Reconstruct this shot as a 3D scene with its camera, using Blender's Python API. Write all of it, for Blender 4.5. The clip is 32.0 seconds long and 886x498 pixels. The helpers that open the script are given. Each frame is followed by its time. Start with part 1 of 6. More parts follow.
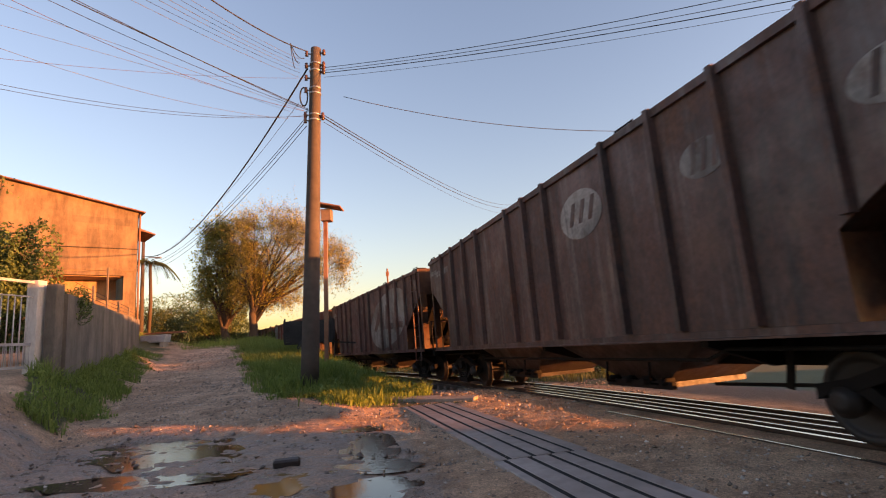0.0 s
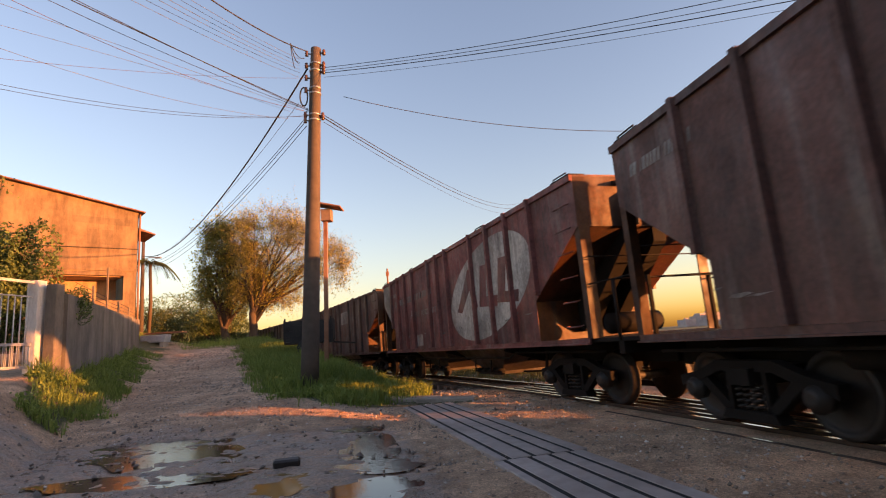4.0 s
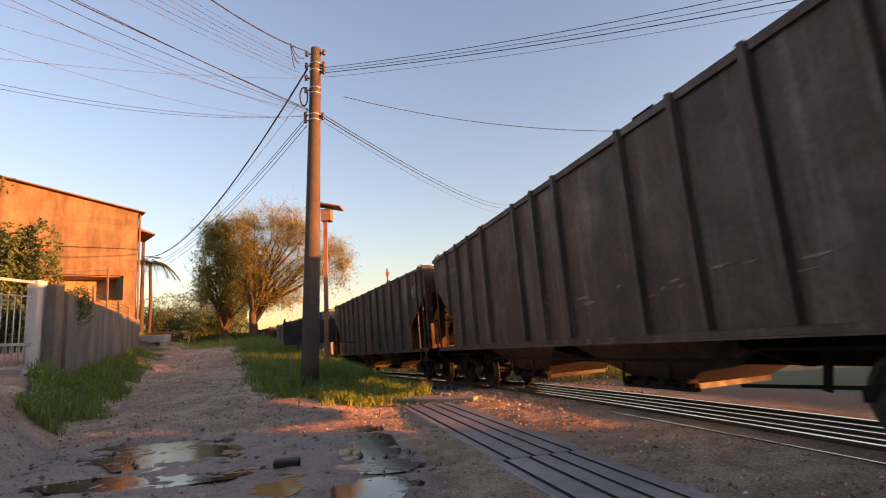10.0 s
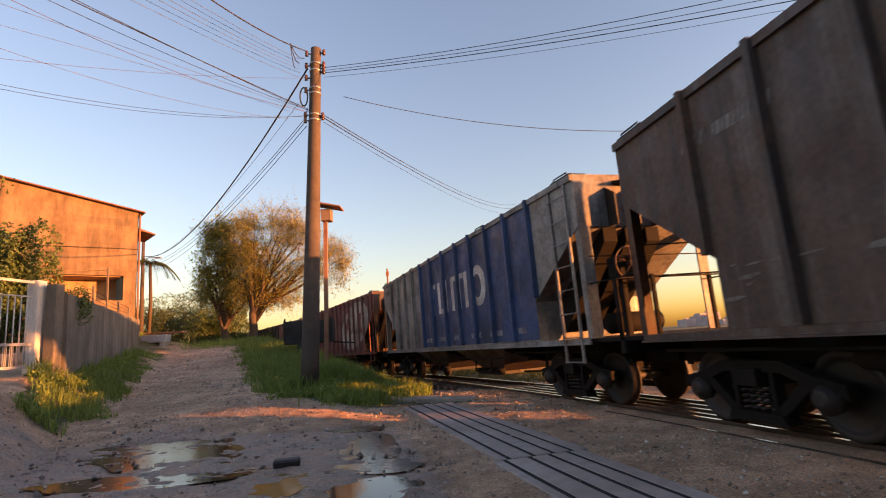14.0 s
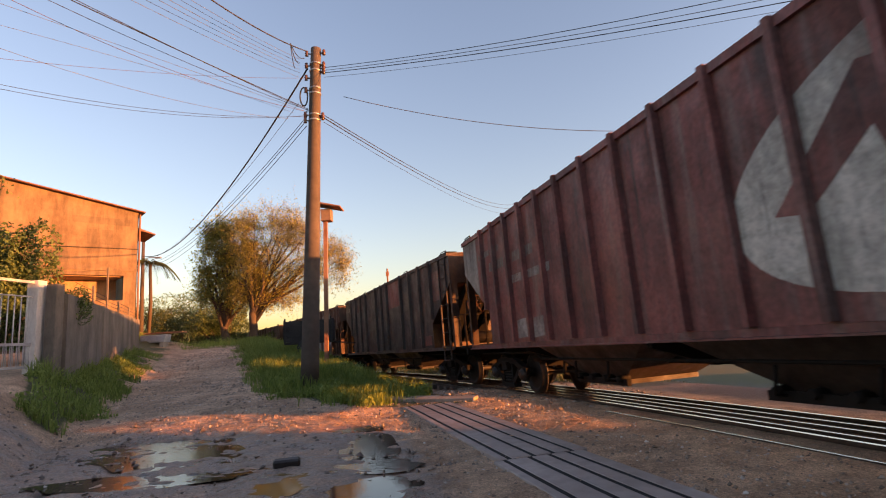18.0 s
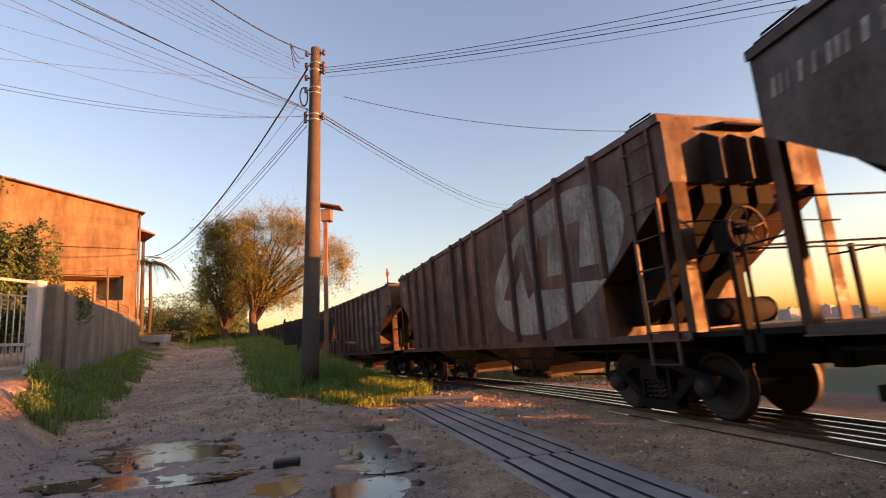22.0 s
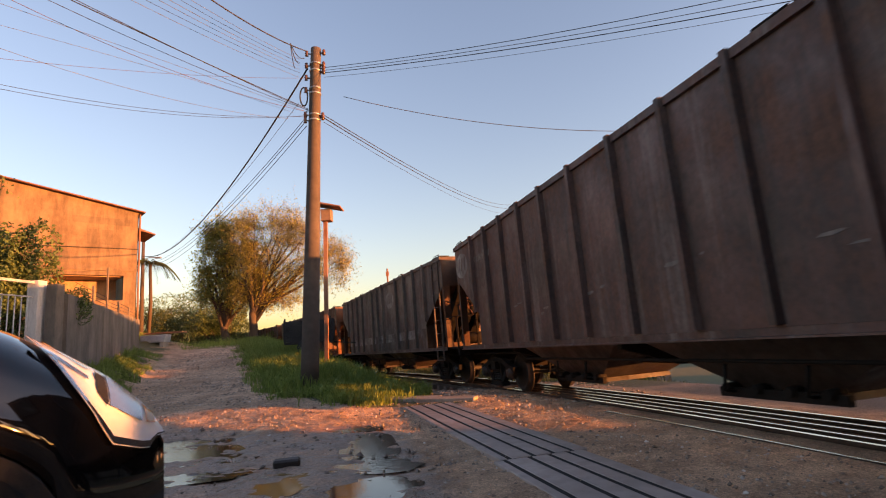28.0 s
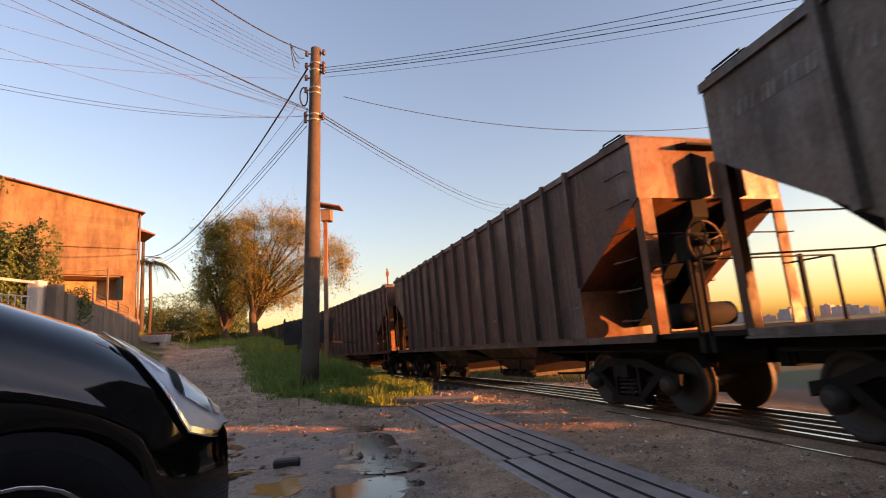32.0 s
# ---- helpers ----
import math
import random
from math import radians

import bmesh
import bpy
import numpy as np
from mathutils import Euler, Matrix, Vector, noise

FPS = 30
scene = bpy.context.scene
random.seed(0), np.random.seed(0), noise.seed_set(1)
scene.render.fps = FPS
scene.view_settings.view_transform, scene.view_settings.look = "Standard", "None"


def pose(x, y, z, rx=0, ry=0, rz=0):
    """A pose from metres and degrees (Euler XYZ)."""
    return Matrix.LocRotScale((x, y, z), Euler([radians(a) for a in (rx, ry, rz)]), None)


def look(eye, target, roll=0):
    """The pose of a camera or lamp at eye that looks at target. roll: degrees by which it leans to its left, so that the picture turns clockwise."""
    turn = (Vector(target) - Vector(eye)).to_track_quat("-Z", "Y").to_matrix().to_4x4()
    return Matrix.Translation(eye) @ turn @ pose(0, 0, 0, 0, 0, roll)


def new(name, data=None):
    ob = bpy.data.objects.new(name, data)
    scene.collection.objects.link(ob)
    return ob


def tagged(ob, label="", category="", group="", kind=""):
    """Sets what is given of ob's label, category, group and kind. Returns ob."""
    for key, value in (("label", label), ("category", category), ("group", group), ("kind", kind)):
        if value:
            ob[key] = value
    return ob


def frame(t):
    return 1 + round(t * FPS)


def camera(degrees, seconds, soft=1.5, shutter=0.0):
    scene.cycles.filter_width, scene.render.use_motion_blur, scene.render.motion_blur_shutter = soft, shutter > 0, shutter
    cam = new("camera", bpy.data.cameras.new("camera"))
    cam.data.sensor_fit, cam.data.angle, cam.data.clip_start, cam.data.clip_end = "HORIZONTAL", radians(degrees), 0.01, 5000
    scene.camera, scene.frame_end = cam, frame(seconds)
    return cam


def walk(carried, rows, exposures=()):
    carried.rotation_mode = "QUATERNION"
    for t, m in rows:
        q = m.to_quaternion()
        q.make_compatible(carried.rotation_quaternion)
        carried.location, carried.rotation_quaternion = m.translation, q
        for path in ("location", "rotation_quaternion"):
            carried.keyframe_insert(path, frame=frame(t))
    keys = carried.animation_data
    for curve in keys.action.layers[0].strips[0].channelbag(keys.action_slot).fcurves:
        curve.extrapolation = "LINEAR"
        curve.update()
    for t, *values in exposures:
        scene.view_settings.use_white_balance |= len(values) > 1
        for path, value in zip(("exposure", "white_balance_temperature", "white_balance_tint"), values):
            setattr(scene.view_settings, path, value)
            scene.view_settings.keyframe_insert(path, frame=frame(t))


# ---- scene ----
# ---- camera ----
cam = camera(80.26, 32.0, soft=1.1, shutter=0.2)
EYE = pose(0, 0, 1.178, 100.05, 0, 0) @ pose(0, 0, 0, 0, 0, -4.19)
walk(cam, [(0.0, EYE), (32.0, EYE)], [(0.0, 1.83, 8500, 36), (32.0, 1.83, 8500, 36)])

# ---- world and light ----
SUN_TO = Vector((0.961, -0.276, 0.052)).normalized()
SUN_EL = math.asin(SUN_TO.z)
world = bpy.data.worlds.new("sky")
scene.world = world
world.use_nodes = True
wn, wl = world.node_tree.nodes, world.node_tree.links
sky = wn.new("ShaderNodeTexSky")
sky.sky_type, sky.sun_disc = "NISHITA", False
sky.sun_elevation, sky.sun_rotation = SUN_EL, math.atan2(SUN_TO.x, SUN_TO.y)
sky.air_density, sky.dust_density, sky.ozone_density = 1.0, 1.1, 2.2
wl.new(sky.outputs["Color"], wn["Background"].inputs["Color"])
wn["Background"].inputs["Strength"].default_value = 0.222
sun_data = bpy.data.lights.new("sun", "SUN")
sun_data.energy, sun_data.angle, sun_data.color = 4.4, radians(0.8), (1.0, 0.42, 0.13)
sun = new("sun", sun_data)
sun.matrix_world = look(SUN_TO * 60, (0, 0, 0))

# ---- small tools ----
def smooth(a, b, v):
    t = min(1.0, max(0.0, (v - a) / (b - a)))
    return t * t * (3 - 2 * t)


def box(bm, x0, x1, y0, y1, z0, z1, m=None):
    vs = [bm.verts.new((x, y, z)) for x in (x0, x1) for y in (y0, y1) for z in (z0, z1)]
    for f in ((0, 1, 3, 2), (4, 6, 7, 5), (0, 4, 5, 1), (2, 3, 7, 6), (0, 2, 6, 4), (1, 5, 7, 3)):
        bm.faces.new([vs[i] for i in f])
    if m is not None:
        bmesh.ops.transform(bm, matrix=m, verts=vs)
    return vs


def bar(bm, p0, p1, w, h, up=(0, 0, 1)):
    """A straight bar of section w x h from p0 to p1."""
    p0, p1 = Vector(p0), Vector(p1)
    d = (p1 - p0)
    n = d.length
    d.normalize()
    u = Vector(up)
    if abs(d.dot(u)) > 0.98:
        u = Vector((1, 0, 0))
    s = d.cross(u).normalized()
    u = s.cross(d)
    vs = [bm.verts.new(p + s * a * w / 2 + u * b * h / 2) for p in (p0, p1) for a, b in ((-1, -1), (1, -1), (1, 1), (-1, 1))]
    for f in ((3, 2, 1, 0), (4, 5, 6, 7), (0, 1, 5, 4), (1, 2, 6, 5), (2, 3, 7, 6), (3, 0, 4, 7)):
        bm.faces.new([vs[i] for i in f])
    return vs


def tube(bm, pts, r, n=6, r1=None):
    """A round tube through the points, tapering from r to r1."""
    pts = [Vector(p) for p in pts]
    r1 = r if r1 is None else r1
    rings = []
    ref = Vector((0.13, 0.31, 0.94))
    for i, p in enumerate(pts):
        d = (pts[min(i + 1, len(pts) - 1)] - pts[max(i - 1, 0)]).normalized()
        s = d.cross(ref)
        if s.length < 0.1:
            s = d.cross(Vector((1, 0, 0)))
        s.normalize()
        u = d.cross(s)
        q = r + (r1 - r) * i / max(1, len(pts) - 1)
        rings.append([bm.verts.new(p + (s * math.cos(a) + u * math.sin(a)) * q) for a in [2 * math.pi * k / n for k in range(n)]])
    for a, b in zip(rings, rings[1:]):
        for k in range(n):
            bm.faces.new((a[k], a[(k + 1) % n], b[(k + 1) % n], b[k])).smooth = True
    bm.faces.new(rings[0][::-1])
    bm.faces.new(rings[-1])


def prism(bm, poly, y0, y1, axis="y"):
    """A plate: the polygon of (x, z) drawn out from y0 to y1."""
    def at(a, b, y):
        return (a, y, b) if axis == "y" else ((y, a, b) if axis == "x" else (a, b, y))
    lo = [bm.verts.new(at(a, b, y0)) for a, b in poly]
    hi = [bm.verts.new(at(a, b, y1)) for a, b in poly]
    n = len(poly)
    bm.faces.new(lo)
    bm.faces.new(hi[::-1])
    for i in range(n):
        bm.faces.new((lo[i], hi[i], hi[(i + 1) % n], lo[(i + 1) % n]))


def lathe(bm, profile, n=24, m=None):
    """Turned about the local y axis: profile of (radius, y)."""
    rings = []
    for r, y in profile:
        rings.append([bm.verts.new((r * math.cos(a), y, r * math.sin(a))) for a in [2 * math.pi * k / n for k in range(n)]])
    for a, b in zip(rings, rings[1:]):
        for k in range(n):
            bm.faces.new((a[k], b[k], b[(k + 1) % n], a[(k + 1) % n])).smooth = True
    bm.faces.new(rings[0])
    bm.faces.new(rings[-1][::-1])
    if m is not None:
        bmesh.ops.transform(bm, matrix=m, verts=[v for r in rings for v in r])


def mesh_of(bm, name, material, bevel=0.0):
    if bevel:
        bmesh.ops.bevel(bm, geom=bm.edges[:], offset=bevel, segments=1, affect="EDGES", clamp_overlap=True)
    bmesh.ops.recalc_face_normals(bm, faces=bm.faces[:])
    me = bpy.data.meshes.new(name)
    bm.to_mesh(me)
    bm.free()
    if material:
        me.materials.append(material)
    return me


def part(name, bm, material, parent=None, label="", bevel=0.0):
    """Links a bmesh (or a ready mesh) as one object under parent."""
    me = bm if isinstance(bm, bpy.types.Mesh) else mesh_of(bm, name, material, bevel)
    ob = new(name, me)
    ob.parent = parent
    if label:
        ob["label"] = label
    return ob


def thing(name, label, category, m=None, group="", kind=""):
    ob = new(name)
    ob.empty_display_size = 0.2
    if m is not None:
        ob.matrix_basis = m
    return tagged(ob, label, category, group, kind)


# ---- materials ----
def material(name, rough=0.8, metal=0.0):
    m = bpy.data.materials.new(name)
    m.use_nodes = True
    b = m.node_tree.nodes["Principled BSDF"]
    b.inputs["Roughness"].default_value, b.inputs["Metallic"].default_value = rough, metal
    return m, m.node_tree.nodes, m.node_tree.links, b


def noise_node(n, l, scale, detail=4.0, stretch=(1, 1, 1), coord="Object", rough=0.55):
    tc, mp, no = n.new("ShaderNodeTexCoord"), n.new("ShaderNodeMapping"), n.new("ShaderNodeTexNoise")
    mp.inputs["Scale"].default_value = stretch
    no.inputs["Scale"].default_value, no.inputs["Detail"].default_value, no.inputs["Roughness"].default_value = scale, detail, rough
    l.new(tc.outputs[coord], mp.inputs["Vector"])
    l.new(mp.outputs["Vector"], no.inputs["Vector"])
    return no.outputs["Fac"]


def ramp(n, l, fac, stops):
    r = n.new("ShaderNodeValToRGB")
    while len(r.color_ramp.elements) < len(stops):
        r.color_ramp.elements.new(0.5)
    for e, (p, c) in zip(r.color_ramp.elements, stops):
        e.position, e.color = p, (*c, 1) if len(c) == 3 else c
    l.new(fac, r.inputs["Fac"])
    return r.outputs["Color"]


def mix(n, l, fac, a, b, mode="MIX"):
    x = n.new("ShaderNodeMixRGB")
    x.blend_type = mode
    for sock, v in ((x.inputs["Fac"], fac), (x.inputs["Color1"], a), (x.inputs["Color2"], b)):
        if isinstance(v, (int, float)):
            sock.default_value = v
        elif isinstance(v, tuple):
            sock.default_value = (*v, 1)
        else:
            l.new(v, sock)
    return x.outputs["Color"]


def bump(n, l, b, height, strength=0.3, dist=0.02):
    x = n.new("ShaderNodeBump")
    x.inputs["Strength"].default_value, x.inputs["Distance"].default_value = strength, dist
    l.new(height, x.inputs["Height"])
    l.new(x.outputs["Normal"], b.inputs["Normal"])


def grained(name, dark, light, scale=6.0, rough=0.85, metal=0.0, bumpy=0.3, stretch=(1, 1, 1), dist=0.01, coord="Object"):
    """Two scales of noise between two colours, with fine relief."""
    m, n, l, b = material(name, rough, metal)
    big = noise_node(n, l, scale * 0.25, 3, stretch, coord)
    fine = noise_node(n, l, scale * 3, 5, stretch, coord)
    c = ramp(n, l, big, [(0.3, dark), (0.7, light)])
    c = mix(n, l, 0.55, c, ramp(n, l, fine, [(0.3, (0.55, 0.55, 0.55)), (0.7, (1.0, 1.0, 1.0))]), "MULTIPLY")
    l.new(c, b.inputs["Base Color"])
    bump(n, l, b, fine, bumpy, dist)
    return m


def wagon_paint(name, col, worn=0.5, rust=(0.16, 0.07, 0.04), dust=(0.2, 0.17, 0.15), cover=0.5):
    """Old wagon paint: faded patches, rust, runs of dirt, dust; each wagon differs."""
    m, n, l, b = material(name, 0.72)
    tc, inf, add = n.new("ShaderNodeTexCoord"), n.new("ShaderNodeObjectInfo"), n.new("ShaderNodeVectorMath")
    add.operation = "MULTIPLY_ADD"
    add.inputs[1].default_value = (37.0, 11.0, 5.0)
    l.new(inf.outputs["Random"], add.inputs[0])
    l.new(tc.outputs["Object"], add.inputs[2])

    def field(scale, detail, stretch, rough=0.6):
        mp, no = n.new("ShaderNodeMapping"), n.new("ShaderNodeTexNoise")
        mp.inputs["Scale"].default_value = stretch
        no.inputs["Scale"].default_value, no.inputs["Detail"].default_value, no.inputs["Roughness"].default_value = scale, detail, rough
        l.new(add.outputs["Vector"], mp.inputs["Vector"])
        l.new(mp.outputs["Vector"], no.inputs["Vector"])
        return no.outputs["Fac"]

    big, patchy = field(0.7, 9, (1, 1, 0.8), 0.72), field(1.1, 9, (1, 1, 0.8), 0.75)
    streak, fine = field(2.4, 7, (1.6, 1.6, 0.12), 0.65), field(16, 6, (1, 1, 1))
    col = tuple(0.9 * v for v in col)
    dull = tuple(0.38 * v + 0.008 for v in col)
    c = ramp(n, l, big, [(0.4, dull), (0.58, col)])
    c = mix(n, l, ramp(n, l, patchy, [(cover, (0, 0, 0)), (cover + 0.14, (worn, worn, worn))]), c, rust)
    c = mix(n, l, ramp(n, l, streak, [(0.52, (0, 0, 0)), (0.7, (0.6, 0.6, 0.6))]), c, dust)
    c = mix(n, l, ramp(n, l, streak, [(0.3, (0.8, 0.8, 0.8)), (0.44, (0, 0, 0))]), c, (0.035, 0.028, 0.026))
    c = mix(n, l, 0.55, c, ramp(n, l, fine, [(0.32, (0.42, 0.42, 0.42)), (0.62, (1.12, 1.12, 1.12))]), "MULTIPLY")
    l.new(c, b.inputs["Base Color"])
    l.new(ramp(n, l, patchy, [(0.38, (0.38, 0.38, 0.38)), (0.62, (0.85, 0.85, 0.85))]), b.inputs["Roughness"])
    bump(n, l, b, field(1.5, 4, (1, 1, 1)), 0.5, 0.04)
    return m


STEEL_DARK = grained("steel_dark", (0.007, 0.0055, 0.005), (0.02, 0.015, 0.012), 5, 0.85, 0.0)
STEEL_DARK.node_tree.nodes["Principled BSDF"].inputs["Specular IOR Level"].default_value = 0.2
STEEL_WHEEL = grained("steel_wheel", (0.014, 0.011, 0.01), (0.036, 0.026, 0.021), 9, 0.6, 0.1)
STEEL_BRIGHT = grained("steel_bright", (0.6, 0.59, 0.57), (0.8, 0.78, 0.76), 9, 0.2, 1.0, 0.05)
RAIL_SIDE = grained("rail_side", (0.05, 0.03, 0.02), (0.11, 0.06, 0.04), 12, 0.8, 0.3)
CONCRETE = grained("concrete", (0.2, 0.18, 0.16), (0.36, 0.33, 0.3), 3, 0.9, 0, 0.4)
WOOD = grained("wood", (0.11, 0.085, 0.07), (0.24, 0.19, 0.15), 4, 0.85, 0, 0.4, (1, 1, 0.08))
# ---- plan of the line: an arc, s metres along it from beside the camera ----
X0, TH0, K1, K2, GRADE = 4.2899, radians(13.704), 0.0092, -7.73e-05, -0.0054


def heading(s):
    s = max(-60.0, min(110.0, s))
    return TH0 + K1 * s + K2 * s * s / 2


LINE = {0: Vector((X0, 5.0))}
for _i in range(0, 1800):
    _t = heading(_i * 0.2 + 0.1)
    LINE[_i + 1] = LINE[_i] + 0.2 * Vector((-math.sin(_t), math.cos(_t)))
for _i in range(0, -500, -1):
    _t = heading(_i * 0.2 - 0.1)
    LINE[_i - 1] = LINE[_i] - 0.2 * Vector((-math.sin(_t), math.cos(_t)))


def rail_z(s):
    return GRADE * max(-20.0, min(60.0, s))


def on_line(s, o=0.0, z=0.0):
    """The point s along, o metres off towards the road, z above the rails."""
    i = math.floor(s / 0.2)
    p = LINE[i].lerp(LINE[i + 1], s / 0.2 - i)
    t = heading(s)
    return Vector((p.x - o * math.cos(t), p.y - o * math.sin(t), rail_z(s) + z))


LINE_XY = np.array([LINE[i][:] for i in range(-200, 700)])
LINE_S = np.arange(-200, 700) * 0.2
LINE_T = np.array([heading(s) for s in LINE_S])


def line_of(x, y):
    """(s, offset towards the road) of plan points, as arrays."""
    x, y = np.asarray(x, float).ravel(), np.asarray(y, float).ravel()
    so, oo = np.empty_like(x), np.empty_like(x)
    for a in range(0, len(x), 4000):
        dx = x[a:a + 4000, None] - LINE_XY[None, :, 0]
        dy = y[a:a + 4000, None] - LINE_XY[None, :, 1]
        i = np.argmin(dx * dx + dy * dy, axis=1)
        k = np.arange(len(i))
        so[a:a + 4000] = LINE_S[i]
        oo[a:a + 4000] = -dx[k, i] * np.cos(LINE_T[i]) - dy[k, i] * np.sin(LINE_T[i])
    return so, oo


def sm(a, b, v):
    t = np.clip((v - a) / (b - a), 0, 1)
    return t * t * (3 - 2 * t)


def ground_z(x, y):
    """Height of the ground, arrays in and out."""
    x, y = np.asarray(x, float).ravel(), np.asarray(y, float).ravel()
    s, o = line_of(x, y)
    z = GRADE * np.clip(s, -20, 60) * (1 - sm(1.2, 2.6, o) * (1 - sm(10, 14, y))) - 0.05
    z -= 0.2 * sm(9, 14, s) * (1 - sm(1.5, 3.0, np.abs(o)))
    rise = 0.088 * np.clip(y - 8.2, 0, 26)
    near = sm(12.5, 15.5, y)
    z += (rise + 0.05) * sm(0, 1, (o - (3.4 - 1.5 * near)) / 2.6)
    q = -x - (0.455 * y + 2.4)
    z += 0.7 * np.clip(q, 0, 1.2) * sm(3, 7, y)
    z += 0.28 * (1 - sm(2.6, 4.6, y)) * sm(0.2, 1.4, -x)
    z -= 2.4 * sm(2.4, 10.0, -o) + 0.5 * sm(10, 20, -o)
    return z


def gz(x, y):
    return float(ground_z([x], [y])[0])


# ground sheet: fine by the camera, coarse to the horizon
def spread(a, b, step, far, grow=1.22):
    v = list(np.arange(a, b + step / 2, step))
    d, lo, hi = step, a, b
    while hi < far:
        d *= grow
        hi += d
        v.append(hi)
    d = step
    while lo > -far:
        d *= grow
        lo -= d
        v.insert(0, lo)
    return np.array(v)


def hollow(x, y, p):
    """Squared distance from the middle of a hollow, 1 at its rim."""
    cx, cy, rx, ry, lean = p[:5]
    return ((x - cx - lean * (y - cy)) / rx) ** 2 + ((y - cy) / ry) ** 2


def build_ground(mat):
    gx, gy = spread(-6.5, 2.6, 0.036, 3000, 1.16), spread(4.0, 10.6, 0.036, 3000, 1.16)
    X, Y = np.meshgrid(gx, gy)
    x, y = X.ravel(), Y.ravel()
    z = ground_z(x, y)
    s, o = line_of(x, y)
    mud = (1 - sm(-0.5, 0.3, x + 0.25 * (y - 5))) * (1 - sm(7.8, 9.0, y))
    rough, calm = np.zeros(len(x)), np.zeros(len(x))
    for p in PUDDLES:
        r2 = hollow(x, y, p)
        mud = np.maximum(mud, np.exp(-r2 / 3.4))
        rough = np.maximum(rough, p[7] * np.exp(-r2 / 2.2))
        calm = np.maximum(calm, (1 - p[7]) * np.exp(-r2 * 0.8))
    near = (np.abs(x) < 40) & (y > -10) & (y < 60)
    for i in np.nonzero(near)[0]:
        a, b = x[i], y[i]
        k = 1.5 if o[i] > 1.6 else 0.3
        if z[i] < -0.8:
            k = 3.0
        h = k * (0.018 * noise.noise(Vector((a * 1.1, b * 1.1, 0))) + 0.012 * noise.noise(Vector((a * 2.2, b * 4.5, 0))) + 0.007 * noise.noise(Vector((a * 6, b * 12, 3))))
        if mud[i] > 0.03:
            h += mud[i] * (0.016 * noise.noise(Vector((a * 1.7, b * 3.3, 5))) + 0.014 * noise.noise(Vector((a * 4.4, b * 6.5, 7))) - 0.018 * abs(noise.noise(Vector((a * 8.0, b * 10.0, 1)))) + 0.006 * noise.noise(Vector((a * 19, b * 21, 2))))
        if rough[i] > 0.04:
            h += rough[i] * (0.032 * noise.noise(Vector((a * 8.0, b * 9.0, 17))) + 0.022 * noise.noise(Vector((a * 2.6, b * 6.5, 11))) + 0.018 * noise.noise(Vector((a * 6.5, b * 11.0, 13))))
        z[i] += h * (1 - 0.6 * calm[i])
    for p in PUDDLES:
        z -= p[5] * np.exp(-hollow(x, y, p) * 1.2)
    W = len(gx)
    faces = [(j * W + i, j * W + i + 1, j * W + W + i + 1, j * W + W + i) for j in range(len(gy) - 1) for i in range(W - 1)]
    me = bpy.data.meshes.new("ground")
    me.from_pydata(np.stack([x, y, z], 1).tolist(), [], faces)
    me.polygons.foreach_set("use_smooth", [True] * len(faces))
    wet = 0.85 * mud
    for p in PUDDLES:
        wet = np.maximum(wet, np.exp(-hollow(x, y, p) / 3.0))
    q = -x - (0.455 * y + 2.4)
    verge = sm(-0.1, 0.4, q) * sm(8.4, 9.4, y) * (1 - sm(0, 0.4, q - np.clip(0.5 + 0.3 * (y - 9.0), 0.5, 9.0)))
    mid = sm(10.6, 11.4, y - np.clip(-2.7 - x, 0, 9)) * sm(1.6, 2.4, o) * sm(-0.3, 0.4, x + 0.42 * y - 0.9)
    grass = np.maximum(np.maximum(verge, mid), np.maximum(sm(40, 46, y) * sm(2, 4, o), sm(1.15, 1.6, -o)))
    grass *= 1 - sm(7.4, 8.2, -o) * (1 - sm(20, 24, -o))
    street = sm(1.1, 1.5, -o) * (1 - sm(8, 10, -o)) * (1 - sm(5.0, 8.0, s))
    grass *= 1 - street
    far = np.maximum(street, sm(7.0, 8.4, -o) * (1 - sm(22, 26, -o)))
    for nm, v in (("wet", wet), ("grass", grass), ("asphalt", far)):
        at = me.attributes.new(nm, "FLOAT", "POINT")
        at.data.foreach_set("value", v.astype(np.float32))
    me.materials.append(mat)
    return tagged(new("ground", me), "damp brown dirt and gravel ground with grassy verges", "ground", kind="structure")


# hollows that hold water: x, y, half width, half length, lean, depth, share of it left dry, roughness
PUDDLES = (
    (-0.9, 4.82, 0.36, 0.34, 0.0, 0.042, 0.4, 0.1),
    (-1.66, 5.2, 0.2, 0.34, -0.1, 0.036, 0.45, 0.2),
    (-1.12, 6.9, 0.24, 0.9, -0.15, 0.045, 0.08, 0.85),
    (-1.62, 8.28, 0.36, 0.22, 0.0, 0.036, 0.12, 0.8),
    (-1.08, 5.68, 0.5, 0.22, 0.0, 0.03, 0.22, 0.8),
    (-4.0, 7.6, 0.74, 1.1, -0.5, 0.032, 0.2, 1.0),
    (-3.25, 5.72, 0.8, 0.24, 0.0, 0.032, 0.16, 1.0),
)


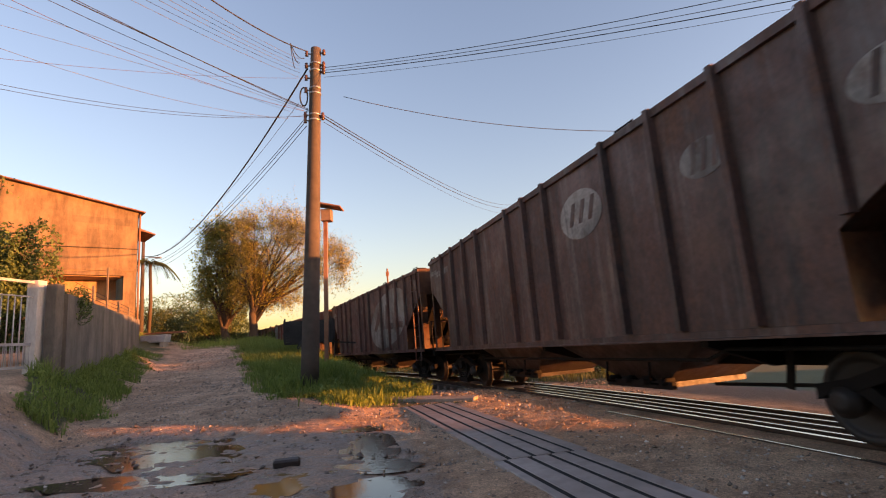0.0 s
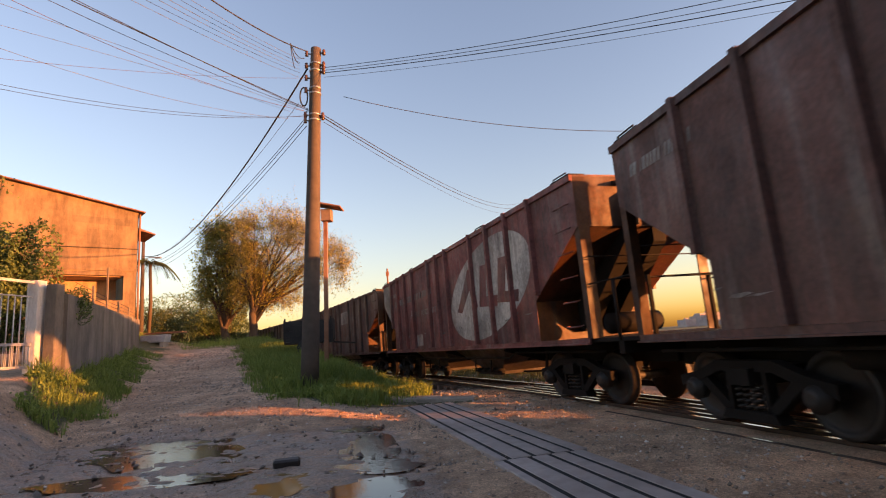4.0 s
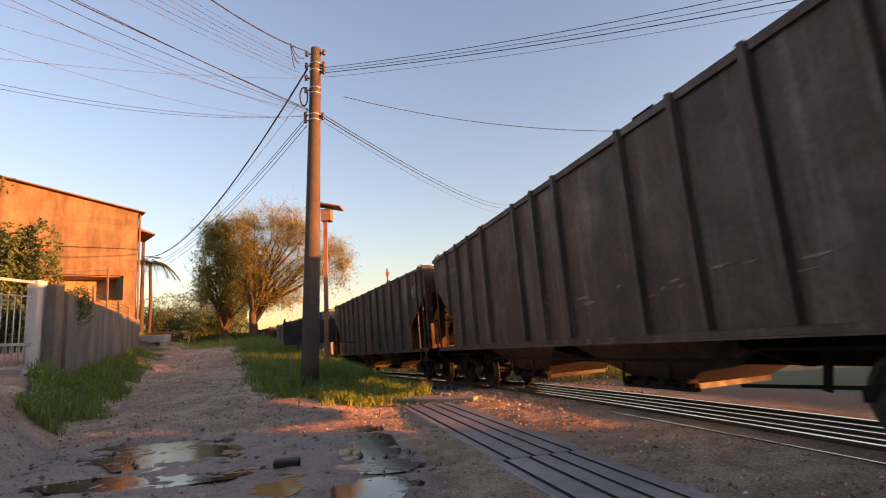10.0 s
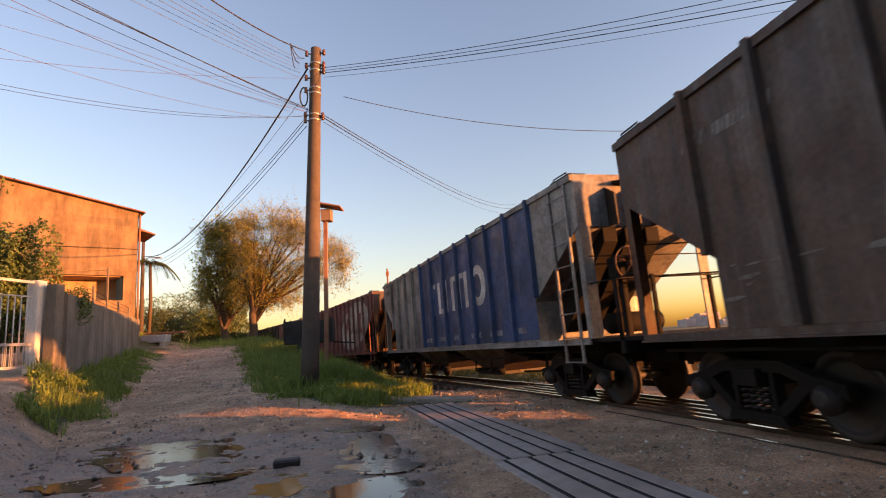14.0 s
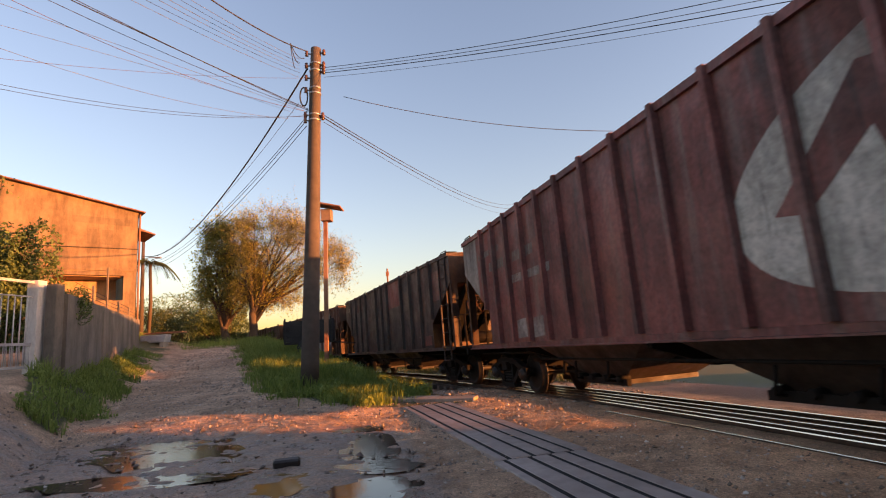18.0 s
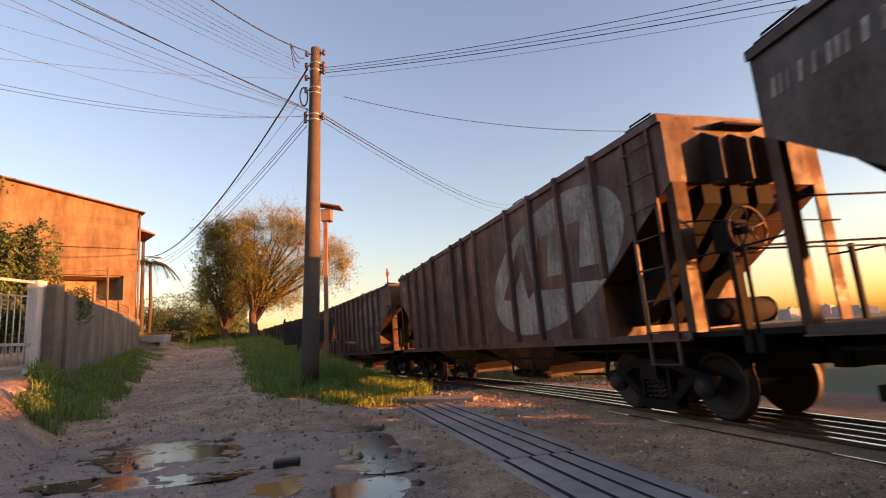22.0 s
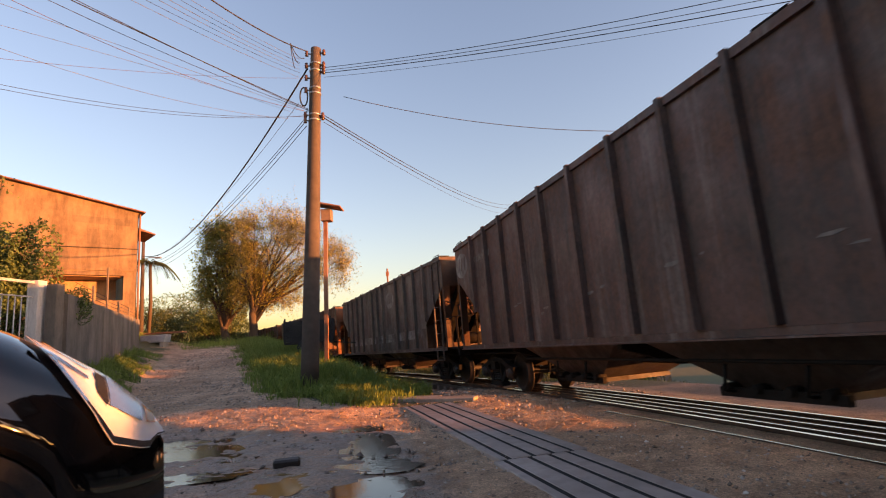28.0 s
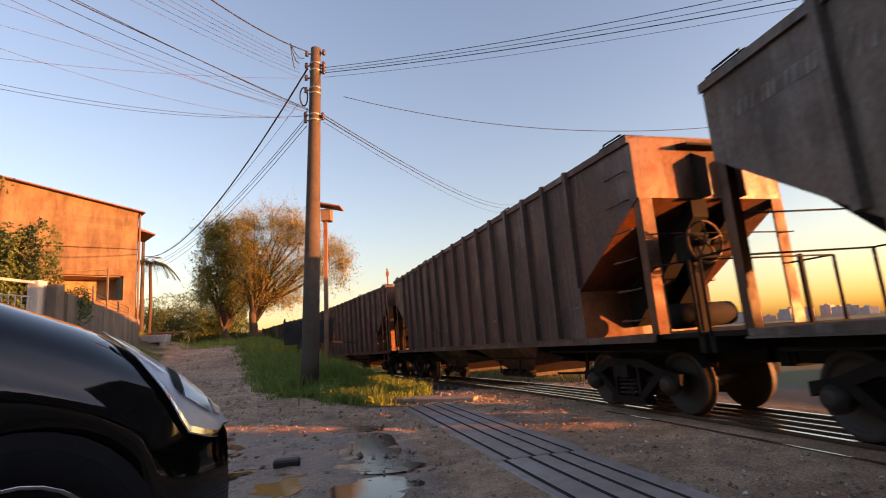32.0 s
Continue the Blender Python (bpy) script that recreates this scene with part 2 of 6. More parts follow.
def ground_material():
    m, n, l, b = material("dirt", 0.9)
    big = noise_node(n, l, 0.5, 5)
    midn = noise_node(n, l, 5, 6, rough=0.65)
    fine = noise_node(n, l, 38, 6, rough=0.7)
    grit = noise_node(n, l, 110, 3, rough=0.7)
    c = ramp(n, l, big, [(0.3, (0.54, 0.335, 0.215)), (0.7, (0.8, 0.535, 0.365))])
    c = mix(n, l, 0.7, c, ramp(n, l, midn, [(0.3, (0.62, 0.6, 0.6)), (0.68, (1.15, 1.13, 1.1))]), "MULTIPLY")
    c = mix(n, l, 0.6, c, ramp(n, l, fine, [(0.38, (0.34, 0.32, 0.31)), (0.5, (0.95, 0.93, 0.92)), (0.64, (1.5, 1.48, 1.45))]), "MULTIPLY")
    c = mix(n, l, 0.5, c, ramp(n, l, grit, [(0.4, (0.5, 0.5, 0.5)), (0.52, (1.0, 1.0, 1.0)), (0.66, (1.7, 1.7, 1.7))]), "MULTIPLY")
    blot = noise_node(n, l, 1.7, 8, rough=0.72)
    c = mix(n, l, 0.8, c, ramp(n, l, blot, [(0.36, (0.56, 0.52, 0.5)), (0.55, (1.0, 1.0, 1.0)), (0.7, (1.3, 1.27, 1.22))]), "MULTIPLY")
    wet, grass = n.new("ShaderNodeAttribute"), n.new("ShaderNodeAttribute")
    wet.attribute_name, grass.attribute_name = "wet", "grass"
    wetm = ramp(n, l, mix(n, l, 0.5, wet.outputs["Fac"], midn), [(0.42, (0, 0, 0)), (0.58, (1, 1, 1))])
    damp = ramp(n, l, fine, [(0.35, (0.12, 0.072, 0.05)), (0.65, (0.46, 0.29, 0.205))])
    damp = mix(n, l, 0.85, damp, ramp(n, l, blot, [(0.38, (0.42, 0.4, 0.4)), (0.52, (1.0, 1.0, 1.0)), (0.64, (1.6, 1.5, 1.42))]), "MULTIPLY")
    c = mix(n, l, wetm, c, damp)
    gm = ramp(n, l, mix(n, l, 0.4, grass.outputs["Fac"], midn), [(0.42, (0, 0, 0)), (0.55, (1, 1, 1))])
    c = mix(n, l, gm, c, (0.085, 0.085, 0.035))
    far = n.new("ShaderNodeAttribute")
    far.attribute_name = "asphalt"
    c = mix(n, l, far.outputs["Fac"], c, ramp(n, l, fine, [(0.3, (0.07, 0.068, 0.064)), (0.7, (0.12, 0.115, 0.108))]))
    l.new(c, b.inputs["Base Color"])
    slick = ramp(n, l, blot, [(0.36, (0.18, 0.18, 0.18)), (0.6, (0.6, 0.6, 0.6))])
    l.new(mix(n, l, wetm, (0.92, 0.92, 0.92), slick), b.inputs["Roughness"])
    bump(n, l, b, mix(n, l, 0.5, midn, mix(n, l, 0.35, fine, grit)), 1.0, 0.08)
    # a film of water lies smooth over the wet mud
    l.new(ramp(n, l, wetm, [(0.0, (1, 1, 1)), (1.0, (0.4, 0.4, 0.4))]), n["Bump"].inputs["Strength"])
    return m


DIRT = ground_material()
build_ground(DIRT)
# ---- the rails and the crossing ----
def sweep(name, section, o, s0, s1, mat, step=1.0, parent=None, z=0.0):
    """A profile of (offset, height) drawn along the line."""
    bm = bmesh.new()
    rows = []
    for i in range(int(round((s1 - s0) / step)) + 1):
        s = s0 + i * step
        rows.append([bm.verts.new(on_line(s, o + a, z + b)) for a, b in section])
    for r, q in zip(rows, rows[1:]):
        for i in range(len(section)):
            j = (i + 1) % len(section)
            bm.faces.new((r[i], r[j], q[j], q[i]))
    bm.faces.new(rows[0])
    bm.faces.new(rows[-1][::-1])
    return part(name, bm, mat, parent)


HEAD = [(-0.033, -0.035), (-0.033, -0.006), (-0.026, 0.0), (0.026, 0.0), (0.033, -0.006), (0.033, -0.035)]
WEB = [(-0.06, -0.14), (-0.06, -0.125), (-0.008, -0.11), (-0.008, -0.036), (0.008, -0.036), (0.008, -0.11), (0.06, -0.125), (0.06, -0.14)]


def rail(o, s0, s1, label, z=0.0, head=0.026):
    t = thing("rail", label, "rail", group="rails of the crossing")
    sweep("rail_web", WEB, o, s0, s1, RAIL_SIDE, parent=t, z=z)
    sweep("rail_head", HEAD, o, s0, s1, RAIL_SIDE, parent=t, z=z)
    if head:
        sweep("worn_band", [(-head, 0.0), (-head, 0.0015), (head, 0.0015), (head, 0.0)], o, s0, s1, STEEL_BRIGHT, parent=t, z=z)


for o_ in (0.53, -0.53):
    rail(o_, -40, 110, "running rail with a bright worn head")
for o_ in (0.27, 0.0, -0.27):
    rail(o_, -14, 9, "old rail laid as paving between the running rails", -0.012, 0.018)
rail(0.93, -14, 4.5, "old rail along the edge of the crossing", -0.044, 0.01)
bm = bmesh.new()
for i in range(150):
    s = 9.5 + i * 0.62
    a, c = on_line(s, 0.95, -0.16), on_line(s, -0.95, -0.16)
    bar(bm, a, c, 0.22, 0.14)
tagged(part("sleepers", bm, WOOD), "weathered timber sleepers under the rails", "sleeper", kind="stuff")

# ---- hopper wagons ----
BT, BW, BS, BL = 3.77, 1.35, 1.11, 7.28
PANEL = 2.9
CUT, CUTZ = 5.65, 1.85


def both(*v):
    return tuple(a * k for a in v for k in ((1, -1) if a else (1,)))


RIBS_A = both(0, 0.85, 2.7, 3.72, 4.75, 5.78)
RIBS_B = both(0, 0.86, 1.72, 2.53, 3.34, 4.14, 4.93, 5.7)
RIBS_C = both(0.58, 1.66, 2.67, 3.68, 4.69, 5.72)
SHELL = {}


def shell(key, make, mat=None, bevel=0.0):
    """One mesh for each kind of piece, shared by all wagons."""
    if key not in SHELL:
        bm = bmesh.new()
        make(bm)
        SHELL[key] = mesh_of(bm, key if isinstance(key, str) else key[0], mat, bevel)
    return SHELL[key]


def piece(name, key, make, mat, parent, m=None, label="", own=None, bevel=0.0):
    ob = part(name, shell(key, make, mat, bevel), None, parent, label)
    if own:
        ob.material_slots[0].link, ob.material_slots[0].material = "OBJECT", own
    if m is not None:
        ob.matrix_basis = m
    return ob


SIDE_POLY = [(-CUT, BS), (CUT, BS), (CUT, CUTZ), (BL, PANEL), (BL, BT), (-BL, BT), (-BL, PANEL), (-CUT, CUTZ)]


def make_side(bm):
    y = BW - 0.075
    prism(bm, SIDE_POLY, y, y - 0.012)


def make_end(bm):
    yi = BW - 0.09
    prism(bm, [(BL, PANEL), (BL, BT), (BL - 0.02, BT), (BL - 0.02, PANEL)], -yi, yi)


def make_slope(bm):
    yi = BW - 0.09
    prism(bm, [(BL, PANEL - 0.002), (BL - 0.03, PANEL + 0.03), (CUT - 0.04, CUTZ + 0.02), (CUT - 0.04, CUTZ - 0.03)], -yi, yi)


def make_bulkhead(bm):
    yi = BW - 0.09
    prism(bm, [(CUT - 0.04, 1.1), (CUT - 0.01, 1.1), (CUT - 0.01, CUTZ - 0.02), (CUT - 0.04, CUTZ - 0.03)], -yi, yi)


def make_roof(bm):
    n, w = 8, BW - 0.09
    top = [(-w + 2 * w * i / n, BT + 0.02 * (1 - (2 * i / n - 1) ** 2)) for i in range(n + 1)]
    prism(bm, top + [(y, z - 0.03) for y, z in reversed(top)], -BL, BL, "x")


def make_rib(bm):
    prism(bm, [(-0.062, 0), (-0.044, 0.085), (-0.036, 0.092), (0.036, 0.092), (0.044, 0.085), (0.062, 0)], BS + 0.02, BT + 0.01, "z")


def make_hopper(bm):
    lo, hi = 0.42, 1.06
    for sgn in (-1, 1):
        vs = [bm.verts.new(v) for v in ((-1.75, sgn * 1.1, hi), (1.75, sgn * 1.1, hi), (0.45, sgn * 0.62, lo), (-0.45, sgn * 0.62, lo))]
        bm.faces.new(vs)
    for sgn in (-1, 1):
        vs = [bm.verts.new(v) for v in ((sgn * 1.75, -1.1, hi), (sgn * 1.75, 1.1, hi), (sgn * 0.45, 0.62, lo), (sgn * 0.45, -0.62, lo))]
        bm.faces.new(vs)
    box(bm, -0.5, 0.5, -0.66, 0.66, lo - 0.05, lo + 0.02)


def make_wheel(bm):
    lathe(bm, [(0.09, 0.07), (0.1, 0.075), (0.3, 0.03), (0.345, 0.05), (0.355, 0.066), (0.41, 0.066), (0.42, 0.055), (0.425, -0.03), (0.45, -0.045), (0.45, -0.066), (0.36, -0.066), (0.33, -0.03), (0.1, -0.08), (0.09, -0.08)], 32)


def make_axle(bm):
    lathe(bm, [(0.065, -0.88), (0.07, -0.5), (0.075, 0.0), (0.07, 0.5), (0.065, 0.88)], 12)


def make_frame(bm):
    # cast side frame: top bar, two legs down to the journals, window round the springs
    prism(bm, [(-1.12, 0.42), (-1.12, 0.56), (-0.8, 0.62), (-0.42, 0.76), (0.42, 0.76), (0.8, 0.62), (1.12, 0.56), (1.12, 0.42), (0.95, 0.5), (0.78, 0.5), (0.4, 0.64), (-0.4, 0.64), (-0.78, 0.5), (-0.95, 0.5)], -0.07, 0.07)
    for e in (-1, 1):
        prism(bm, [(e * 0.78, 0.53), (e * 0.64, 0.57), (e * 0.2, 0.2), (e * 0.36, 0.2)], -0.06, 0.06)
        prism(bm, [(e * 0.24, 0.2), (e * 0.3, 0.2), (e * 0.3, 0.68), (e * 0.24, 0.68)], -0.06, 0.06)
    prism(bm, [(-0.42, 0.12), (0.42, 0.12), (0.36, 0.22), (-0.36, 0.22)], -0.09, 0.09)


def make_spring(bm):
    pts = []
    for i in range(40):
        a = i * 2 * math.pi / 8
        pts.append((0.055 * math.cos(a), 0.055 * math.sin(a), 0.22 + 0.3 * i / 39))
    tube(bm, pts, 0.018, 5)


def make_journal(bm):
    lathe(bm, [(0.14, -0.07), (0.15, 0.03), (0.11, 0.05), (0.1, 0.09), (0.05, 0.1)], 16)


def make_brake_wheel(bm):
    ring = [(0.0, 0.27 * math.cos(a), 0.27 * math.sin(a)) for a in [2 * math.pi * k / 24 for k in range(25)]]
    tube(bm, ring, 0.017, 6)
    for k in range(5):
        a = 2 * math.pi * k / 5 + 0.3
        tube(bm, [(0.0, 0, 0), (0.03, 0.13 * math.cos(a), 0.13 * math.sin(a)), (0.0, 0.265 * math.cos(a), 0.265 * math.sin(a))], 0.013, 5)
    lathe(bm, [(0.04, -0.05), (0.045, 0.05)], 10, Matrix.Rotation(radians(90), 4, "Z"))


def make_ladder(bm):
    for dx in (-0.25, 0.25):
        bar(bm, (dx, 0, 0.72), (dx, 0, BT - 0.02), 0.05, 0.035, (0, 1, 0))
    for i in range(8):
        z = 0.76 + i * 0.39
        tube(bm, [(-0.25, 0, z), (-0.25, -0.04, z - 0.02), (0.25, -0.04, z - 0.02), (0.25, 0, z)], 0.012, 5)


def make_grab(bm):
    tube(bm, [(-0.2, 0, 0.02), (-0.2, -0.07, 0), (0.2, -0.07, 0), (0.2, 0, 0.02)], 0.012, 5)


def make_post(bm):
    # angle: a flange facing the end and a web along the side
    bar(bm, (0, 0, 1.1), (0, 0, PANEL), 0.2, 0.03, (1, 0, 0))
    bar(bm, (-0.06, -0.09, 1.1), (-0.06, -0.09, PANEL), 0.02, 0.12, (1, 0, 0))


def make_inner_post(bm):
    bar(bm, (0, 0, 1.1), (0, 0, 1.98), 0.05, 0.05, (1, 0, 0))


def make_sill(bm):
    prism(bm, [(0, 0.03), (0.075, 0.03), (0.075, 0.05), (0.032, 0.055), (0.032, 0.128), (0, 0.128)], -BL + 0.05, BL - 0.05, "x")


def make_platform(bm):
    prism(bm, [(5.9, 1.04), (7.95, 1.04), (7.95, 1.1), (5.9, 1.1)], -1.2, 1.2)
    prism(bm, [(7.86, 0.86), (7.95, 0.86), (7.95, 1.04), (7.86, 1.04)], -1.2, 1.2)


def make_centre_sill(bm):
    prism(bm, [(-0.24, 1.0), (-0.19, 1.0), (-0.19, 0.66), (-0.15, 0.66), (-0.15, 1.0), (0.15, 1.0), (0.15, 0.66), (0.19, 0.66), (0.19, 1.0), (0.24, 1.0), (0.24, 1.04), (-0.24, 1.04)], -7.85, 7.85, "x")


def make_coupler(bm):
    box(bm, 7.75, 8.0, -0.1, 0.1, 0.66, 0.86)
    prism(bm, [(7.95, -0.14), (8.1, -0.16), (8.1, 0.03), (8.02, 0.06), (8.03, 0.14), (7.95, 0.15)], 0.62, 0.9, "z")


def make_rail_end(bm):
    tube(bm, [(7.28, -1.2, 1.95), (7.9, -1.2, 1.95), (7.9, 1.2, 1.95), (7.28, 1.2, 1.95)], 0.013, 6)
    tube(bm, [(7.28, -1.15, 2.4), (7.5, -1.1, 2.36), (7.5, 1.1, 2.36), (7.28, 1.15, 2.4)], 0.011, 6)
    for y in (-1.2, 1.2):
        tube(bm, [(7.9, y, 1.05), (7.9, y, 1.95)], 0.022, 6)


def make_stiffener(bm):
    # deep box beam that lies under the end slope
    w = 0.13
    poly = [(BL - 0.02, PANEL - 0.01), (BL - 0.02, PANEL - 0.26), (CUT + 0.12, CUTZ - 0.62), (CUT, CUTZ - 0.62), (CUT, CUTZ - 0.05)]
    prism(bm, poly, -w, w)


def make_end_web(bm):
    # deep upright plate on the end sheet, its top cut at a slant
    prism(bm, [(BL, PANEL - 0.02), (BL + 0.24, PANEL - 0.02), (BL + 0.24, 3.4), (BL, 3.56)], -0.012, 0.012)


def make_end_step(bm):
    # shelf under the roof line of the end
    prism(bm, [(BL, 3.6), (BL + 0.2, 3.6), (BL + 0.2, 3.63), (BL, 3.68)], -0.5, 0.15)


def make_hatch(bm):
    tube(bm, [(-0.2, 0, 0), (-0.2, 0, 0.09), (0.2, 0, 0.09), (0.2, 0, 0)], 0.014, 5)
    box(bm, -0.3, 0.3, -0.02, 0.3, -0.02, 0.05)


def make_air_tank(bm):
    lathe(bm, [(0.05, -0.55), (0.17, -0.5), (0.18, 0.5), (0.05, 0.55)], 16, Matrix.Rotation(radians(90), 4, "Z"))


def make_duct(bm):
    # gate gear beside the discharge gates
    bar(bm, (-0.75, 0, 0.42), (0.75, 0, 0.42), 0.07, 0.1)
    for x in (-0.6, -0.2, 0.2, 0.6):
        lathe(bm, [(0.05, -0.1), (0.06, 0.1)], 8, Matrix.Translation((x, 0, 0.47)))


def oval(rx, rz, n=36, cx=0.0, cz=0.0):
    return [(cx + rx * math.cos(2 * math.pi * k / n), cz + rz * math.sin(2 * math.pi * k / n)) for k in range(n)]


YSIDE = -(BW - 0.075)


def mark(name, poly, mat, parent, lift=0.004, label=""):
    bm = bmesh.new()
    prism(bm, poly, YSIDE - lift - 0.002, YSIDE - lift)
    return part(name, bm, mat, parent, label)


def big_logo(w, cx, rx, mat, back, cz=2.37):
    """A large leaning oval with three dark figures across it."""
    k = rx / 2.21
    mark("logo", [(cx + k * (2.21 * math.cos(a) + 0.77 * math.sin(a)), cz + 1.13 * math.sin(a)) for a in [2 * math.pi * q / 48 for q in range(48)]], mat, w, 0.004, "large pale oval sign")

    def stroke(pts):
        mark("logo_stroke", [(cx + k * x, cz + z) for x, z in pts], back, w, 0.008)

    stroke(((-1.86, -0.37), (-0.93, 0.62), (-0.71, 0.57), (-0.45, -0.34), (-0.74, -0.48), (-0.91, 0.1), (-1.54, -0.42)))
    for x in (0.0, 1.03):
        stroke(((-0.14 + x, 0.58), (0.25 + x, 0.56), (0.07 + x, -0.16), (0.69 + x, -0.19), (0.64 + x, -0.43), (-0.36 + x, -0.36)))


def small_logo(w, cx, cz, mat, back, rx=0.52):
    mark("logo", oval(rx, rx * 0.62, 28, cx, cz), mat, w, 0.004, "small faded white oval sign")
    for a in (-0.55, -0.1, 0.35):
        mark("logo_stroke", [(cx + rx * a, cz - 0.14), (cx + rx * (a + 0.18), cz - 0.14), (cx + rx * (a + 0.42), cz + 0.2), (cx + rx * (a + 0.24), cz + 0.2)], back, w, 0.008)


def lettering(w, x0, x1, z, h, mat, seed=1):
    """Unreadable writing as plain bars."""
    rnd = random.Random(seed)
    x = x0
    while x < x1:
        d = h * rnd.uniform(0.22, 0.5)
        mark("writing_bar", [(x, z), (x + d, z), (x + d + 0.03, z + h), (x + 0.03, z + h)], mat, w, 0.004)
        x += d + h * rnd.choice((0.14, 0.14, 0.14, 0.14, 0.55))


def words(w, text, x, z, size, mat):
    """Readable lettering, cut from the built-in face."""
    cu = bpy.data.curves.new("writing", "FONT")
    cu.body, cu.size, cu.extrude, cu.shear = text, size, 0.001, 0.25
    tmp = bpy.data.objects.new("writing", cu)
    me = bpy.data.meshes.new_from_object(tmp)
    bpy.data.objects.remove(tmp)
    me.materials.clear()
    me.materials.append(mat)
    ob = part("writing", me, None, w, "faded white word of the slogan")
    ob.matrix_basis = pose(x, YSIDE - 0.005, z, 90, 0, 0)
    return x + max(v.co.x for v in me.vertices) + size * 0.3


def patch(w, x0, x1, z0, z1, mat, label=""):
    mark("paint_patch", [(x0, z0), (x1, z0 + 0.02), (x1 - 0.02, z1), (x0 + 0.03, z1 - 0.02)], mat, w, 0.005, label)


def scuffs(w, z, mat, seed):
    """Short scrapes in a broken row where loading gear has rubbed."""
    rnd = random.Random(seed + 40)
    for k in range(20):
        x, d, h = rnd.uniform(-5.8, 5.5), rnd.uniform(0.06, 0.4), rnd.uniform(0.015, 0.05)
        y = z + rnd.gauss(0, 0.09)
        mark("scrape", [(x, y), (x + d * 0.5, y - h * 0.3), (x + d, y + 0.02), (x + d * 0.8, y + h), (x + d * 0.2, y + h * 0.8)], mat, w, 0.004 + 0.0005 * (k % 5))


def hopper_wagon(paint, ribs, label, ladders=False, rib_paint=None, wheel_out=False, end_paint=None, field=None):
    w = thing("hopper_wagon", label, "freight wagon", group="wagons of the train")
    rp = rib_paint or paint
    piece("roof", "roof", make_roof, paint, w, own=paint)
    for x in ribs:
        for sgn in (-1, 1):
            m = Matrix.Translation((x, sgn * (BW - 0.075), 0)) @ (Matrix.Rotation(math.pi, 4, "Z") if sgn < 0 else Matrix.Identity(4))
            if abs(x) > CUT:
                t = CUTZ + (abs(x) - CUT) / (BL - CUT) * (PANEL - CUTZ)
                k = (BT - t) / (BT - BS)
                m = m @ Matrix.Translation((0, 0, BT * (1 - k))) @ Matrix.Diagonal((1, 1, k, 1))
            piece("rib", "rib", make_rib, paint, w, m, own=field[0] if field and sgn < 0 and field[1] < x < field[2] else rp)
    for sgn in (-1, 1):
        turn = Matrix.Identity(4) if sgn > 0 else Matrix.Rotation(math.pi, 4, "Z")
        piece("side_sill", "side_sill", make_sill, paint, w, turn @ pose(0, BW - 0.1, BS - 0.13), own=rp)
        piece("top_rail", "top_rail", lambda bm: bar(bm, (-BL, 0, BT - 0.05), (BL, 0, BT - 0.05), 0.05, 0.1), paint, w, pose(0, sgn * (BW - 0.055), 0), own=rp)
        piece("side_sheet", "side_sheet", make_side, paint, w, turn, own=paint)
        piece("end_sheet", "end_sheet", make_end, paint, w, turn, own=end_paint or END_RUST)
        piece("slope_sheet", "slope_sheet", make_slope, paint, w, turn, own=end_paint or END_RUST)
        piece("end_platform", "end_platform", make_platform, STEEL_DARK, w, turn)
        piece("coupler", "coupler", make_coupler, STEEL_DARK, w, turn)
        piece("hand_rail", "hand_rail", make_rail_end, STEEL_DARK, w, turn)
        piece("bulkhead", "bulkhead", make_bulkhead, paint, w, turn, own=end_paint or END_RUST)
        piece("end_step", "end_step", make_end_step, STEEL_DARK, w, turn)
        # webs and beams near-black: their colour carries the shade on the wagon end
        for y in (-0.66, -0.22, 0.2) if ladders else (-0.25, 0.35):
            piece("end_web", "end_web", make_end_web, paint, w, turn @ pose(0, y, 0), own=SHADED_RUST)
            piece("stiffener", "stiffener", make_stiffener, STEEL_DARK, w, turn @ pose(0, y, 0))
        for y in (-1, 1):
            piece("corner_post", "corner_post", make_post, paint, w, (turn if y > 0 else turn @ Matrix.Diagonal((1, -1, 1, 1))) @ pose(BL, -1.16, 0), own=end_paint or END_RUST)
        piece("end_post", "end_post", make_inner_post, STEEL_DARK, w, turn @ pose(7.88, 0.62, 0))
        if not ladders:
            for k in range(6):
                piece("grab_iron", "grab_iron", make_grab, STEEL_DARK, w, turn @ pose(6.9, -BW + 0.075, 1.3 + 0.4 * k), own=rp)
        else:
            piece("ladder", "ladder", make_ladder, STEEL_DARK, w, turn @ pose(6.78, -BW + 0.05, 0), own=rp)
        # hopper paint darkened for the shade below the sill
        piece("discharge_hopper", "discharge_hopper", make_hopper, STEEL_DARK, w, pose(sgn * 2.0, 0, 0), own=SHADED_RUST)
        piece("gate_gear", "gate_gear", make_duct, STEEL_DARK, w, pose(sgn * 2.0, -0.75, 0))
        piece("roof_hatch", "roof_hatch", make_hatch, STEEL_DARK, w, pose(sgn * 6.9, -BW + 0.1, BT))
        piece("roof_hatch", "roof_hatch", make_hatch, STEEL_DARK, w, pose(sgn * 3.1, -BW + 0.15, BT))
    piece("centre_sill", "centre_sill", make_centre_sill, STEEL_DARK, w)
    for y in (-1.0, 1.0):
        piece("brake_pipe", "brake_pipe", lambda bm: tube(bm, [(-7.2, 0, 0.88), (-4.0, 0, 0.9), (-3.7, 0, 0.78), (3.7, 0, 0.78), (4.0, 0, 0.9), (7.2, 0, 0.88)], 0.022, 6), STEEL_DARK, w, pose(0, y, 0))
